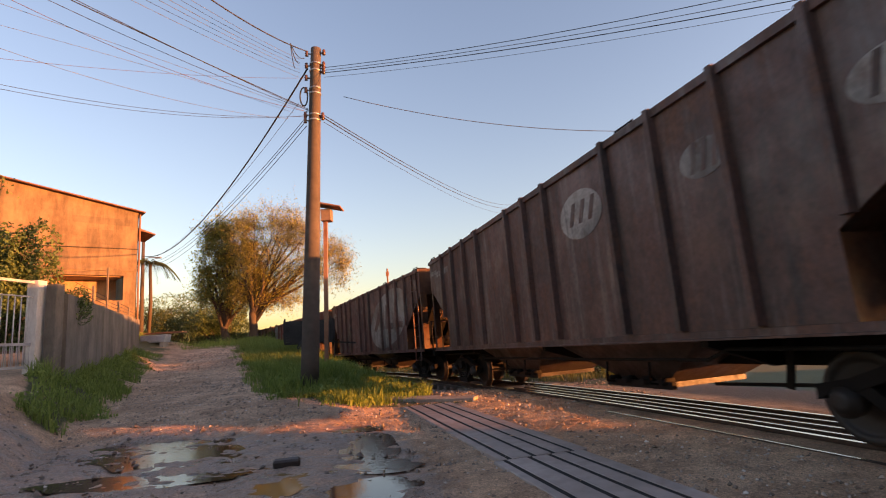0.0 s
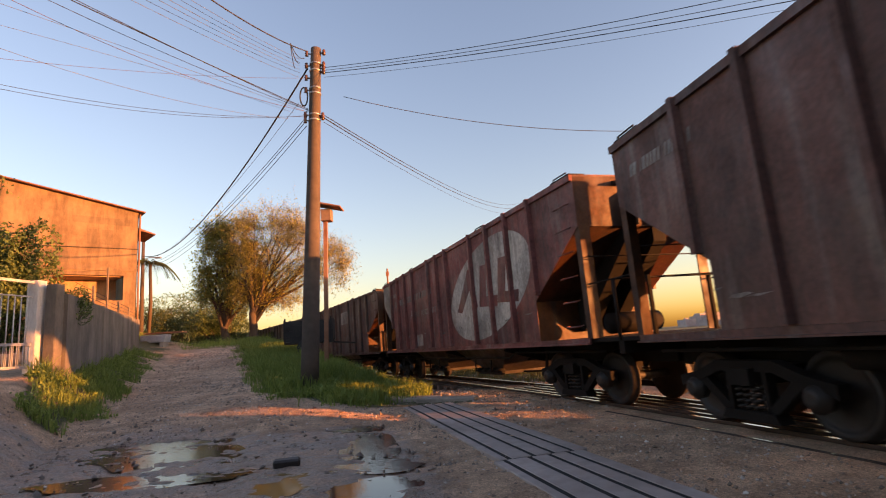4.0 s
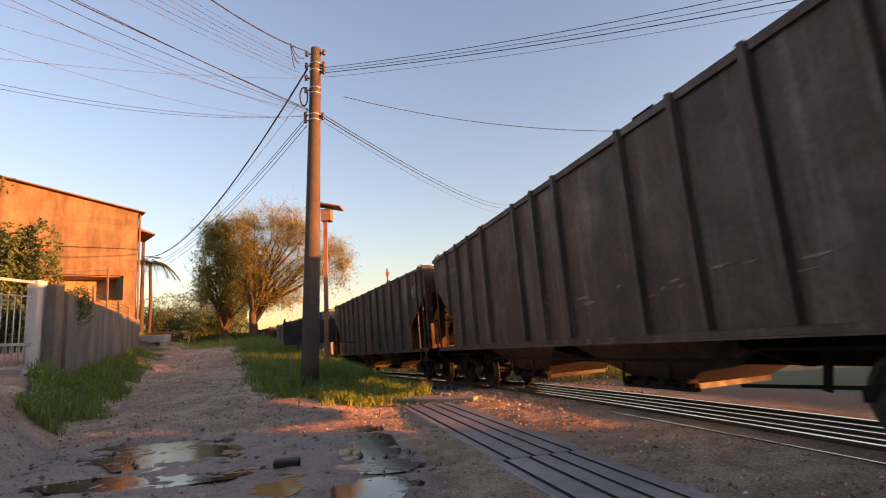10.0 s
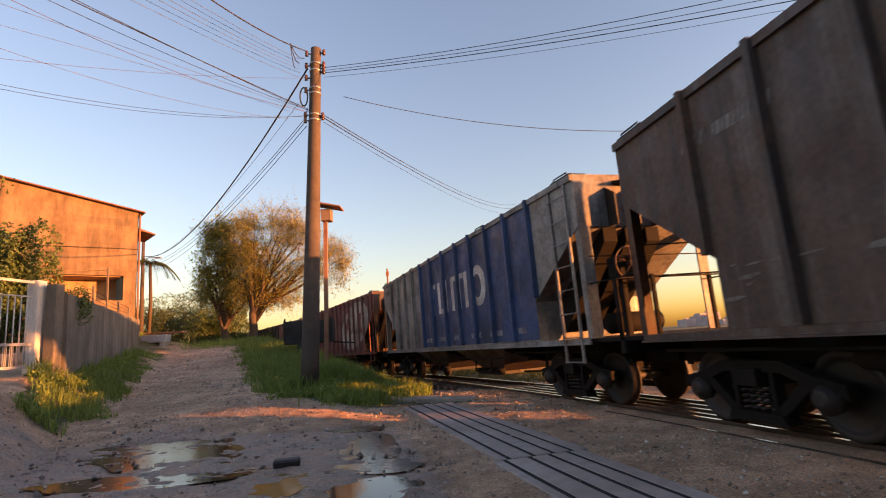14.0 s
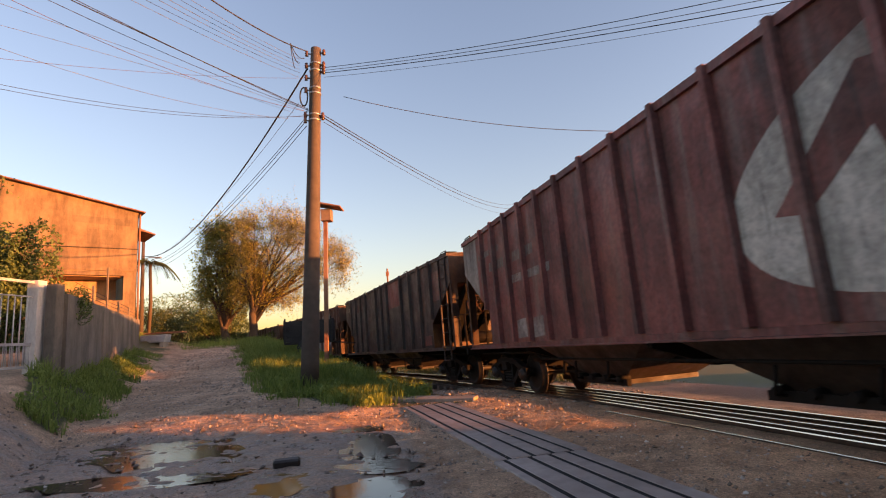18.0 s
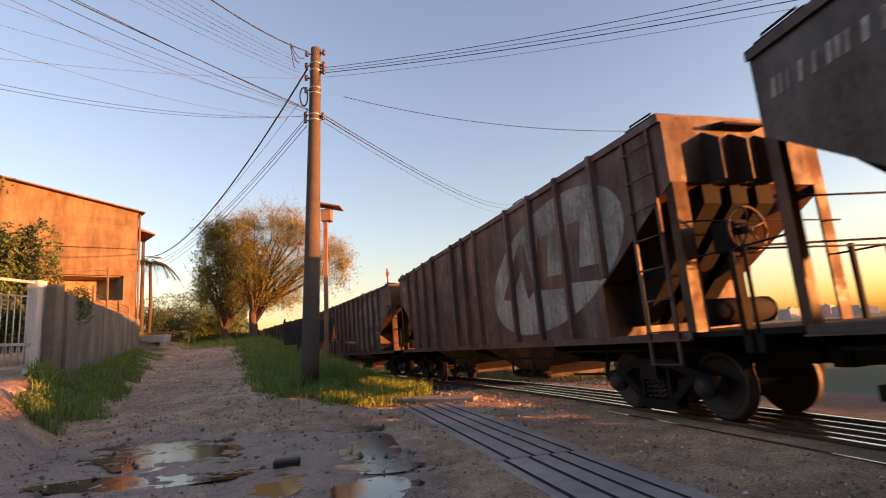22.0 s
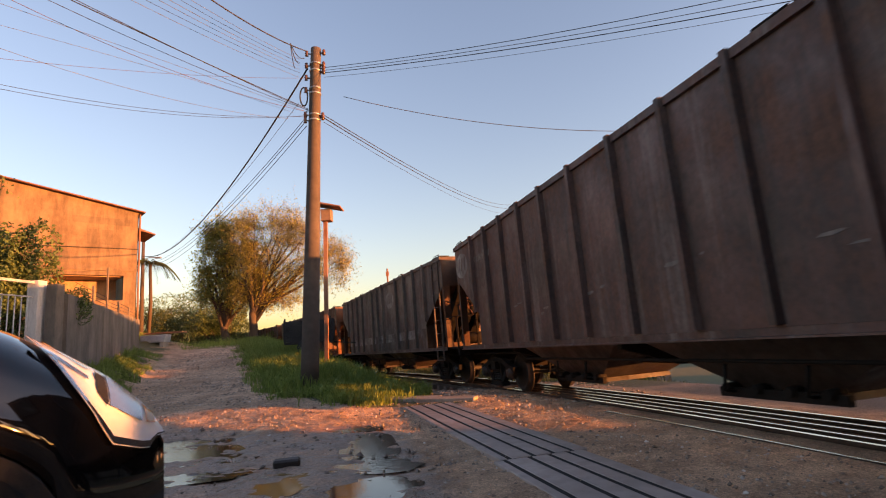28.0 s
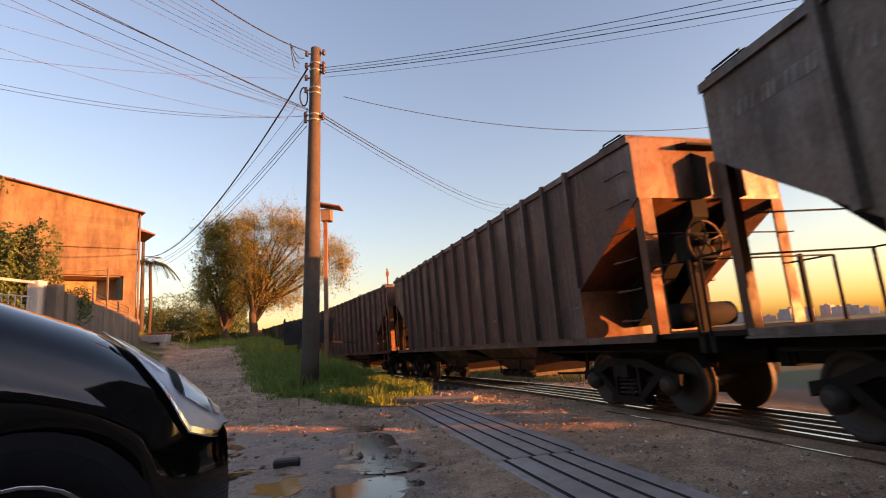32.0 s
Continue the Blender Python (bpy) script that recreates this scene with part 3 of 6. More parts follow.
    for x in (-3.9, -0.0, 3.9):
        piece("cross_bearer", "cross_bearer", lambda bm: prism(bm, [(-1.2, 1.04), (-1.2, 0.94), (-0.3, 0.66), (0.3, 0.66), (1.2, 0.94), (1.2, 1.04)], -0.05, 0.05, "x"), STEEL_DARK, w, pose(x, 0, 0))
    for x in (-4.1, 4.1):
        piece("brake_lever", "brake_lever", lambda bm: (bar(bm, (0, 0, 0.42), (0.12, 0, 0.95), 0.03, 0.09), bar(bm, (-1.1, 0.02, 0.42), (1.1, 0.02, 0.5), 0.03, 0.04)), STEEL_DARK, w, pose(x, -0.35, 0))
    for x in (-2.0, 2.0):
        for dx in (-0.5, 0.5):
            piece("gate_handle", "gate_handle", lambda bm: tube(bm, [(0, 0, 0.44), (0, -0.12, 0.46), (0.08, -0.14, 0.74)], 0.02, 6), STEEL_DARK, w, pose(x + dx, -0.82, 0))
    piece("brake_cylinder", "brake_cylinder", lambda bm: lathe(bm, [(0.03, -0.6), (0.03, -0.26), (0.14, -0.24), (0.15, 0.2), (0.08, 0.26)], 16, Matrix.Rotation(radians(90), 4, "Z")), STEEL_DARK, w, pose(-4.6, -0.62, 0.82))
    piece("air_tank", "air_tank", make_air_tank, STEEL_DARK, w, pose(6.72, 0, 1.32, 0, 0, 90))
    if ladders or wheel_out:
        piece("brake_wheel", "brake_wheel", make_brake_wheel, END_RUST, w, pose(BL + 0.44, -0.72, 2.2))
        piece("brake_box", "brake_box", lambda bm: box(bm, BL + 0.08, BL + 0.38, -0.9, -0.55, 1.98, 2.34), STEEL_DARK, w, bevel=0.03)
        piece("brake_post", "brake_post", lambda bm: bar(bm, (BL + 0.2, -0.72, 1.08), (BL + 0.2, -0.72, 2.0), 0.09, 0.09), STEEL_DARK, w)
    sets = []
    for tx in (-5.95, 5.95):
        piece("bolster", "bolster", lambda bm: box(bm, -0.16, 0.16, -0.95, 0.95, 0.5, 0.68), STEEL_DARK, w, pose(tx, 0, 0))
        for sgn in (-1, 1):
            fr = piece("side_frame", "side_frame", make_frame, STEEL_DARK, w, pose(tx, sgn * 0.8, 0))
            for dx in (-0.12, 0.0, 0.12):
                piece("spring", "spring", make_spring, STEEL_WHEEL, fr, pose(dx, sgn * 0.02, 0))
            for dx in (-0.875, 0.875):
                piece("axle_box", "axle_box", make_journal, STEEL_WHEEL, fr, pose(dx, sgn * 0.03, 0.42, 0, 0, 0 if sgn > 0 else 180))
        for dx in (-0.875, 0.875):
            ax = piece("wheelset", "axle", make_axle, STEEL_WHEEL, w, pose(tx + dx, 0, 0.425))
            for sgn in (-1, 1):
                piece("wheel", "wheel", make_wheel, STEEL_WHEEL, ax, pose(0, sgn * 0.53, 0, 0, 0, 0 if sgn > 0 else 180))
            sets.append(ax)
    return w, sets


END_RUST = wagon_paint("paint_rusty_end", (0.095, 0.026, 0.004), 0.6, (0.042, 0.012, 0.003), (0.06, 0.019, 0.004))
# dark rust with the shade under and between wagons in its colour
SHADED_RUST = wagon_paint("paint_shaded_rust", (0.035, 0.017, 0.011), 0.6, (0.02, 0.011, 0.008), (0.03, 0.02, 0.015))
# brighter copy of END_RUST: sunlight on the last wagons' ends is in the colour
END_SUNLIT = wagon_paint("paint_sunlit_rust_end", (0.2, 0.062, 0.022), 0.45, (0.11, 0.037, 0.015), (0.13, 0.055, 0.026))
BROWN = wagon_paint("paint_dark_brown", (0.128, 0.058, 0.046), 0.6, (0.19, 0.085, 0.05))
UMBER = wagon_paint("paint_umber", (0.108, 0.064, 0.05), 0.6, (0.17, 0.085, 0.055))
DARK_UMBER = wagon_paint("paint_dark_umber", (0.085, 0.052, 0.043), 0.4, (0.07, 0.04, 0.03), (0.12, 0.09, 0.08))
RED = wagon_paint("paint_red", (0.3, 0.082, 0.07), 0.3, (0.13, 0.06, 0.045))
MAROON = wagon_paint("paint_maroon", (0.17, 0.065, 0.05), 0.6, (0.1, 0.05, 0.04))
GREY = wagon_paint("paint_grey", (0.34, 0.32, 0.3), 0.35)
BLUE = wagon_paint("paint_blue", (0.025, 0.085, 0.22), 0.12, (0.09, 0.06, 0.05), (0.06, 0.085, 0.16))
SIGN_WHITE = wagon_paint("paint_sign_white", (0.8, 0.78, 0.75), 0.15, (0.3, 0.25, 0.22), (0.6, 0.56, 0.52))
CREAM = wagon_paint("paint_cream", (0.6, 0.56, 0.5), 0.4, (0.22, 0.13, 0.11))
FADED = wagon_paint("paint_faded_white", (0.4, 0.37, 0.34), 0.7, (0.15, 0.09, 0.075))
WORN = wagon_paint("paint_worn_sign", (0.25, 0.22, 0.2), 0.85, (0.12, 0.075, 0.06))
SOOT = wagon_paint("paint_grey_brown", (0.135, 0.096, 0.08), 0.4)
SCRAPED = wagon_paint("paint_scraped_band", (0.5, 0.47, 0.44), 1.0, (0.075, 0.055, 0.047), cover=0.4)
TAIL_POLY = [(-BL + 0.01, PANEL + 0.02), (-BL + 0.01, BT - 0.1), (-6.2, BT - 0.1), (-6.2, 2.22)]

PITCH, FIRST, SPEED = 16.03, 19.94, 6.3443
TRIM = {-1: 0.8, 0: 0.64, 1: 0.52, 2: 0.21, 3: 0.14, 4: -0.13, 5: -0.17, 6: 0.18, 7: 0.11, 8: 0.2, 9: 0.18, 10: 0.17, 11: 0.1, 12: 0.2}
TRAIN = []
for i in range(-1, 19):
    if i in (0, 1, 6):
        w, sets = hopper_wagon(RED if i else MAROON, RIBS_B if i == 6 else RIBS_A, "worn red hopper wagon with a large pale oval sign", i != 1)
        big_logo(w, {0: 3.45, 1: 3.3, 6: 4.05}[i], {0: 2.36, 1: 2.21, 6: 2.21}[i], CREAM if i else FADED, RED if i else MAROON, 2.43 if i == 6 else 2.35)
        if i in (1, 6):
            mark("paint_patch", TAIL_POLY, GREY, w, 0.005, "grey painted end")
            lettering(w, -6.1, -4.7, 3.1, 0.13, WORN, i + 3)
            lettering(w, -5.4, -3.0 if i == 6 else -0.7, 2.72, 0.2, WORN, i)
        if i == 1:
            wx = -3.25
            for word in ("A", "gente", "nunca", "para"):
                wx = words(w, word, wx, 2.16, 0.36, FADED)
        elif i == 6:
            lettering(w, -4.4, -2.4, 2.3, 0.16, FADED, 15)
        else:
            lettering(w, -2.2, 0.0, 2.9, 0.15, MAROON, 4)
            lettering(w, -6.9, -5.6, 3.2, 0.16, FADED, 5)
        if i:
            for x0 in ((-4.05, -3.27) if i == 6 else (-2.62,)):
                patch(w, x0, x0 + (0.48 if i == 6 else 0.68), 1.19, 1.57, FADED)
    elif i == 5:
        w, sets = hopper_wagon(GREY, RIBS_C, "blue hopper wagon with grey ends and white lettering bars", True, None, False, GREY, (BLUE, -1.72, 5.75))
        mark("paint_patch", [(-1.7, 1.14), (5.64, 1.14), (5.64, BT - 0.1), (-1.7, BT - 0.1)], BLUE, w, 0.004, "dark blue paint field")
        for x in (-0.72, -0.1, 0.5, 1.05, 1.55, 2.05):
            mark("logo_stroke", [(x, 2.05), (x + 0.21, 2.05), (x + 0.21, 2.95), (x, 2.95)], SIGN_WHITE, w, 0.008)
        for x, z in ((-0.52, 2.82), (0.1, 2.05), (0.28, 2.05), (1.25, 2.82), (1.78, 2.82)):
            mark("logo_stroke", [(x, z), (x + 0.24, z), (x + 0.24, z + 0.13), (x, z + 0.13)], SIGN_WHITE, w, 0.0085)
        mark("logo_stroke", [(2.35 + x, 2.5 + z) for x, z in oval(0.45, 0.48, 28, 0.6)], SIGN_WHITE, w, 0.008)
        mark("logo_stroke", [(2.35 + x, 2.5 + z) for x, z in oval(0.24, 0.28, 28, 0.55)], BLUE, w, 0.011)
        for x in (-1.6, -0.3, 1.0, 2.2, 3.4, 4.5):
            lettering(w, x, x + 0.6, 1.28, 0.12, SIGN_WHITE, int(x * 7))
        lettering(w, -7.1, -5.6, 3.3, 0.17, UMBER, 3)
    elif i in (8, 9):
        w, sets = hopper_wagon(MAROON if i == 8 else BROWN, RIBS_A if i == 8 else RIBS_B, "rusty brown hopper wagon with a large worn oval sign", i == 8)
        big_logo(w, 4.0 if i == 8 else 4.1, 2.21, FADED if i == 8 else WORN, MAROON if i == 8 else BROWN)
        lettering(w, -6.9, -5.0, 3.2, 0.15, FADED, i)
        lettering(w, -5.0, -3.2, 2.4, 0.15, MAROON, i + 20)
    elif i in (-1, 2, 3, 4, 10, 11):
        pt = {-1: BROWN, 2: BROWN, 3: UMBER, 4: UMBER, 10: BROWN, 11: SOOT}[i]
        w, sets = hopper_wagon(pt, RIBS_C if i in (4, 10) else RIBS_A, {2: "dark brown hopper wagon with a pale square patch", 11: "grey-brown hopper wagon with a pale band along its foot"}.get(i, "dark brown weathered hopper wagon with a small oval sign"), i != 2)
        if i == 2:
            patch(w, 1.06, 2.44, 2.63, 3.28, FADED, "white square patch")
            lettering(w, -5.7, -4.45, 3.05, 0.12, FADED, 2)
        elif i == -1:
            small_logo(w, 1.88, 2.97, FADED, pt, 0.6)
            small_logo(w, 4.4, 2.93, WORN, pt, 0.34)
            small_logo(w, 6.3, 2.9, FADED, pt, 0.36)
            lettering(w, -6.6, -5.3, 3.2, 0.16, FADED, 8)
            lettering(w, -7.2, -6.5, 3.3, 0.13, FADED, 9)
        else:
            small_logo(w, {3: 6.45, 4: 6.35, 10: 6.3, 11: 1.75}[i], 3.05, FADED, pt, 0.38 if i in (3, 4) else 0.52)
            lettering(w, -5.9, -4.6, 3.1, 0.14, WORN, i)
            if i == 11:
                patch(w, -5.6, 5.6, 1.42, 1.74, SCRAPED, "worn pale band")
                lettering(w, -6.9, -5.6, 3.2, 0.15, WORN, 31)
            else:
                scuffs(w, 1.6 + 0.02 * i, WORN, i)
            if i == 10:
                small_logo(w, -6.75, 3.2, FADED, pt)
    elif i == 7:
        w, sets = hopper_wagon(DARK_UMBER, RIBS_A, "dark brown hopper wagon with dull red repainted patches", True)
        patch(w, 0.95, 2.6, 2.7, 3.68, RED, "dull red repainted patch")
        patch(w, 5.86, 6.6, 2.5, 3.4, RED)
        patch(w, 4.9, 5.5, 1.18, 1.5, RED)
        lettering(w, -7.1, -6.0, 3.2, 0.18, FADED, 7)
        patch(w, -5.3, -3.6, 3.0, 3.4, MAROON)
    else:
        w, sets = hopper_wagon((BROWN, MAROON, UMBER)[i % 3], RIBS_A if i in (14, 17) else RIBS_B, "rusty brown hopper wagon with close ribs", i % 3 == 1, None, i == 12, END_SUNLIT)
        lettering(w, -6.6, -5.2, 3.1, 0.15, WORN, i)
    if i in (0, 1, 7, 9, 12):
        scuffs(w, 1.5 + 0.03 * (i % 5), WORN, i + 5)
    lead = FIRST + PITCH * i + TRIM.get(i, 0.0)
    TRAIN.append((w, sets, lead))
# ---- puddles, drain strips, slab ----
def gloss(name, col, rough=0.15, coat=0.0, metal=0.0):
    m, n, l, b = material(name, rough, metal)
    f = noise_node(n, l, 40, 2)
    l.new(mix(n, l, 0.08, col, f, "MULTIPLY"), b.inputs["Base Color"])
    b.inputs["Coat Weight"].default_value = coat
    return m


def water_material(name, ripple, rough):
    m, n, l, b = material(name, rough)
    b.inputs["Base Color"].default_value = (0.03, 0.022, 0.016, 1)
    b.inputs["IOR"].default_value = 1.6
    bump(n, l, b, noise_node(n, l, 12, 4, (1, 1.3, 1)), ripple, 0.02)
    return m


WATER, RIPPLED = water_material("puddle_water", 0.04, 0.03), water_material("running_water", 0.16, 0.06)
MUDDY = gloss("muddy_water", (0.3, 0.17, 0.06), 0.06)
for k, (cx, cy, rx, ry, lean, d, dry_, rough_) in enumerate(PUDDLES):
    bm = bmesh.new()
    vs = []
    for q in range(64):
        a = 2 * math.pi * q / 64
        e = 1.5 * (1 + 0.1 * math.sin(3 * a + k) + 0.06 * math.sin(7 * a + 2 * k))
        vs.append(bm.verts.new((cx + e * (rx * math.cos(a) + lean * ry * math.sin(a)), cy + e * ry * math.sin(a), 0)))
    bm.faces.new(vs)
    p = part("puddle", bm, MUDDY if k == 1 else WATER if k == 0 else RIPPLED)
    p.location.z = gz(cx, cy) - d * dry_
    tagged(p, "shallow brown muddy puddle in the dirt" if k == 1 else "shallow puddle reflecting the sky in the dirt road", "puddle", group="puddles in the road")

DRAIN = grained("drain_concrete", (0.3, 0.235, 0.205), (0.5, 0.41, 0.37), 2.2, 0.85, 0, 0.5)
SLOT_SHADE = grained("slot_shade", (0.008, 0.007, 0.006), (0.015, 0.013, 0.012), 8, 0.95)
DA, DD = Vector((-0.56, 11.0)), Vector((0.262, -0.965))
DN = Vector((-0.965, -0.262))


def drain(t0, t1, shift, label):
    """One length of slotted drain, t metres along its axis."""
    d = thing("slotted_drain", label, "drain", group="slotted drains by the crossing")
    def at(t, o, z):
        p = DA + DD * t + DN * (o + shift)
        return Vector((p.x, p.y, gz(p.x, p.y) + z))
    bm = bmesh.new()
    n = max(2, int((t1 - t0) / 0.7))
    ts = [t0 + (t1 - t0) * i / n for i in range(n + 1)]
    def band(bm, o0, o1, z0, z1):
        rows = [[bm.verts.new(at(t, o, z)) for o, z in ((o0, z0), (o1, z0), (o1, z1), (o0, z1))] for t in ts]
        for r, q in zip(rows, rows[1:]):
            for i in range(4):
                bm.faces.new((r[i], r[(i + 1) % 4], q[(i + 1) % 4], q[i]))
        bm.faces.new(rows[0])
        bm.faces.new(rows[-1][::-1])
    # near-black sheet just below the strip tops; its colour is the slots' shade
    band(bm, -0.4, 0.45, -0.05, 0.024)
    part("trough", bm, SLOT_SHADE, d)
    for o0, o1 in ((-0.49, -0.345), (-0.295, -0.135), (-0.085, 0.085), (0.135, 0.35), (0.4, 0.49)):
        bm = bmesh.new()
        band(bm, o0, o1, -0.03, 0.03)
        part("strip", bm, DRAIN, d, bevel=0.006)


drain(0.05, 5.5, 0.0, "dirt-covered concrete drain strips with dark slots between")
drain(5.53, 9.6, 0.07, "dirt-covered concrete drain strips, shifted at a broken joint")
PALE_SLAB = grained("pale_slab", (0.3, 0.23, 0.18), (0.5, 0.4, 0.32), 5, 0.9)
for k, (dx, dy, sx, sy, rz) in enumerate(((-1.05, 12.45, 1.5, 0.5, -14), (-0.15, 11.75, 1.3, 0.4, -16))):
    bm = bmesh.new()
    box(bm, -sx / 2, sx / 2, -sy / 2, sy / 2, -0.05, 0.05)
    p = part("concrete_slab", bm, PALE_SLAB, bevel=0.015)
    p.matrix_basis = pose(dx, dy, gz(dx, dy) + 0.03, 1, 1, rz)
    tagged(p, "pale cracked concrete slab lying on the dirt", "slab", group="slabs at the drain")
bm = bmesh.new()
box(bm, -0.14, 0.14, -0.06, 0.06, -0.04, 0.05)
p = part("brick", bm, grained("wet_brick", (0.02, 0.015, 0.013), (0.05, 0.035, 0.03), 9, 0.5), bevel=0.02)
p.matrix_basis = pose(-1.83, 5.9, gz(-1.83, 5.9) + 0.03, 6, 0, 12)
tagged(p, "dark wet broken brick in the mud", "brick")

# ---- utility pole ----
POLE_C = grained("pole_concrete", (0.065, 0.05, 0.042), (0.12, 0.09, 0.072), 2.5, 0.9, 0, 0.5)
METAL = grained("galvanised", (0.3, 0.3, 0.3), (0.5, 0.5, 0.5), 9, 0.45, 0.7)
RUBBER = grained("black_rubber", (0.012, 0.012, 0.013), (0.03, 0.03, 0.03), 12, 0.6)
CERAMIC = grained("brown_ceramic", (0.07, 0.03, 0.02), (0.12, 0.05, 0.03), 9, 0.3)
PB, PT = Vector((-3.45, 13.0, gz(-3.45, 13.0) - 0.1)), Vector((-3.03, 13.0, 9.21))


def pole_at(z):
    return PB.lerp(PT, (z - PB.z) / (PT.z - PB.z))


pole = thing("utility_pole", "tall round concrete utility pole with wire clamps near its top", "utility pole")
bm = bmesh.new()
tube(bm, [PB.lerp(PT, i / 10) for i in range(11)], 0.225, 20, 0.135)
part("shaft", bm, POLE_C, pole)
for z in (8.75, 8.55, 8.05, 7.9, 7.3, 7.15):
    bm = bmesh.new()
    c = pole_at(z)
    lathe(bm, [(0.158, -0.025), (0.162, 0), (0.158, 0.025)], 20, Matrix.Translation(c) @ Matrix.Rotation(radians(90), 4, "X"))
    part("clamp_band", bm, METAL, pole)
for z, sgn in ((9.05, -1), (8.7, 1), (8.6, 1), (8.7, -1), (8.35, -1), (8.0, -1), (7.25, 1), (7.3, -1), (7.15, -1), (7.2, 1), (8.5, 1), (9.05, 1)):
    bm = bmesh.new()
    c = pole_at(z)
    lathe(bm, [(0.02, -0.07), (0.05, -0.06), (0.03, -0.02), (0.055, 0.01), (0.03, 0.04), (0.045, 0.07), (0.02, 0.09)], 12, Matrix.Translation(c + Vector((sgn * 0.23, -0.06, 0))) @ Matrix.Rotation(radians(90), 4, "X"))
    bar(bm, c, c + Vector((sgn * 0.22, -0.06, 0)), 0.03, 0.03)
    part("insulator", bm, CERAMIC, pole)
bm = bmesh.new()
c = pole_at(8.15)
tube(bm, [c + Vector((-0.3 + 0.1 * math.cos(a), -0.05, -0.32 + 0.26 * math.sin(a))) for a in [2 * math.pi * k / 20 for k in range(21)]], 0.02, 6)
part("cable_coil", bm, RUBBER, pole)
for b_ in ((-3.55, 12.8, 8.56), (-3.45, 12.85, 8.73), (-3.33, 12.9, 8.9)):
    bm = bmesh.new()
    a, b = Vector((-3.49, 12.2, 8.93)), Vector(b_)
    tube(bm, [a.lerp(b, t) + Vector((0, 0, -0.14 * math.sin(math.pi * t))) for t in [i / 10 for i in range(11)]], 0.01, 5)
    part("jumper_wire", bm, RUBBER, pole)

# ---- overhead wires ----
WIRE_DARK = grained("wire_dark", (0.012, 0.012, 0.014), (0.02, 0.02, 0.024), 9, 0.8)
WIRE_PALE = grained("wire_aluminium", (0.07, 0.07, 0.075), (0.12, 0.12, 0.125), 9, 0.7, 0.0)
WIRE_COPPER = grained("wire_reddish", (0.06, 0.03, 0.026), (0.1, 0.05, 0.04), 9, 0.7, 0.0)

WIRE_SUPPLY = grained("wire_twisted", (0.016, 0.012, 0.011), (0.04, 0.026, 0.022), 9, 0.7, 0.0)


def wire(a, b, sag, r, mat, label, past=0.0):
    """A wire from a through b, hanging by sag between them and running on past b."""
    a, b = Vector(a), Vector(b)
    bm = bmesh.new()
    n = 28
    tube(bm, [a.lerp(b, t) - Vector((0, 0, sag * 4 * t * (1 - t))) for t in [(1 + past) * i / n for i in range(n + 1)]], r, 5)
    tagged(part("overhead_wire", bm, mat), label, "wire", group="overhead wires")


TOPL, TOPR, LOWL, LOWR = pole_at(8.6) + Vector((-0.22, 0, 0)), pole_at(8.62) + Vector((0.22, 0, 0)), pole_at(7.28) + Vector((-0.22, 0, 0)), pole_at(7.22) + Vector((0.24, 0, 0))
wire((-3.25, 13.0, 9.15), (-4.06, 9.0, 7.92), 0.1, 0.014, WIRE_SUPPLY, "thick twisted supply cable", 0.5)
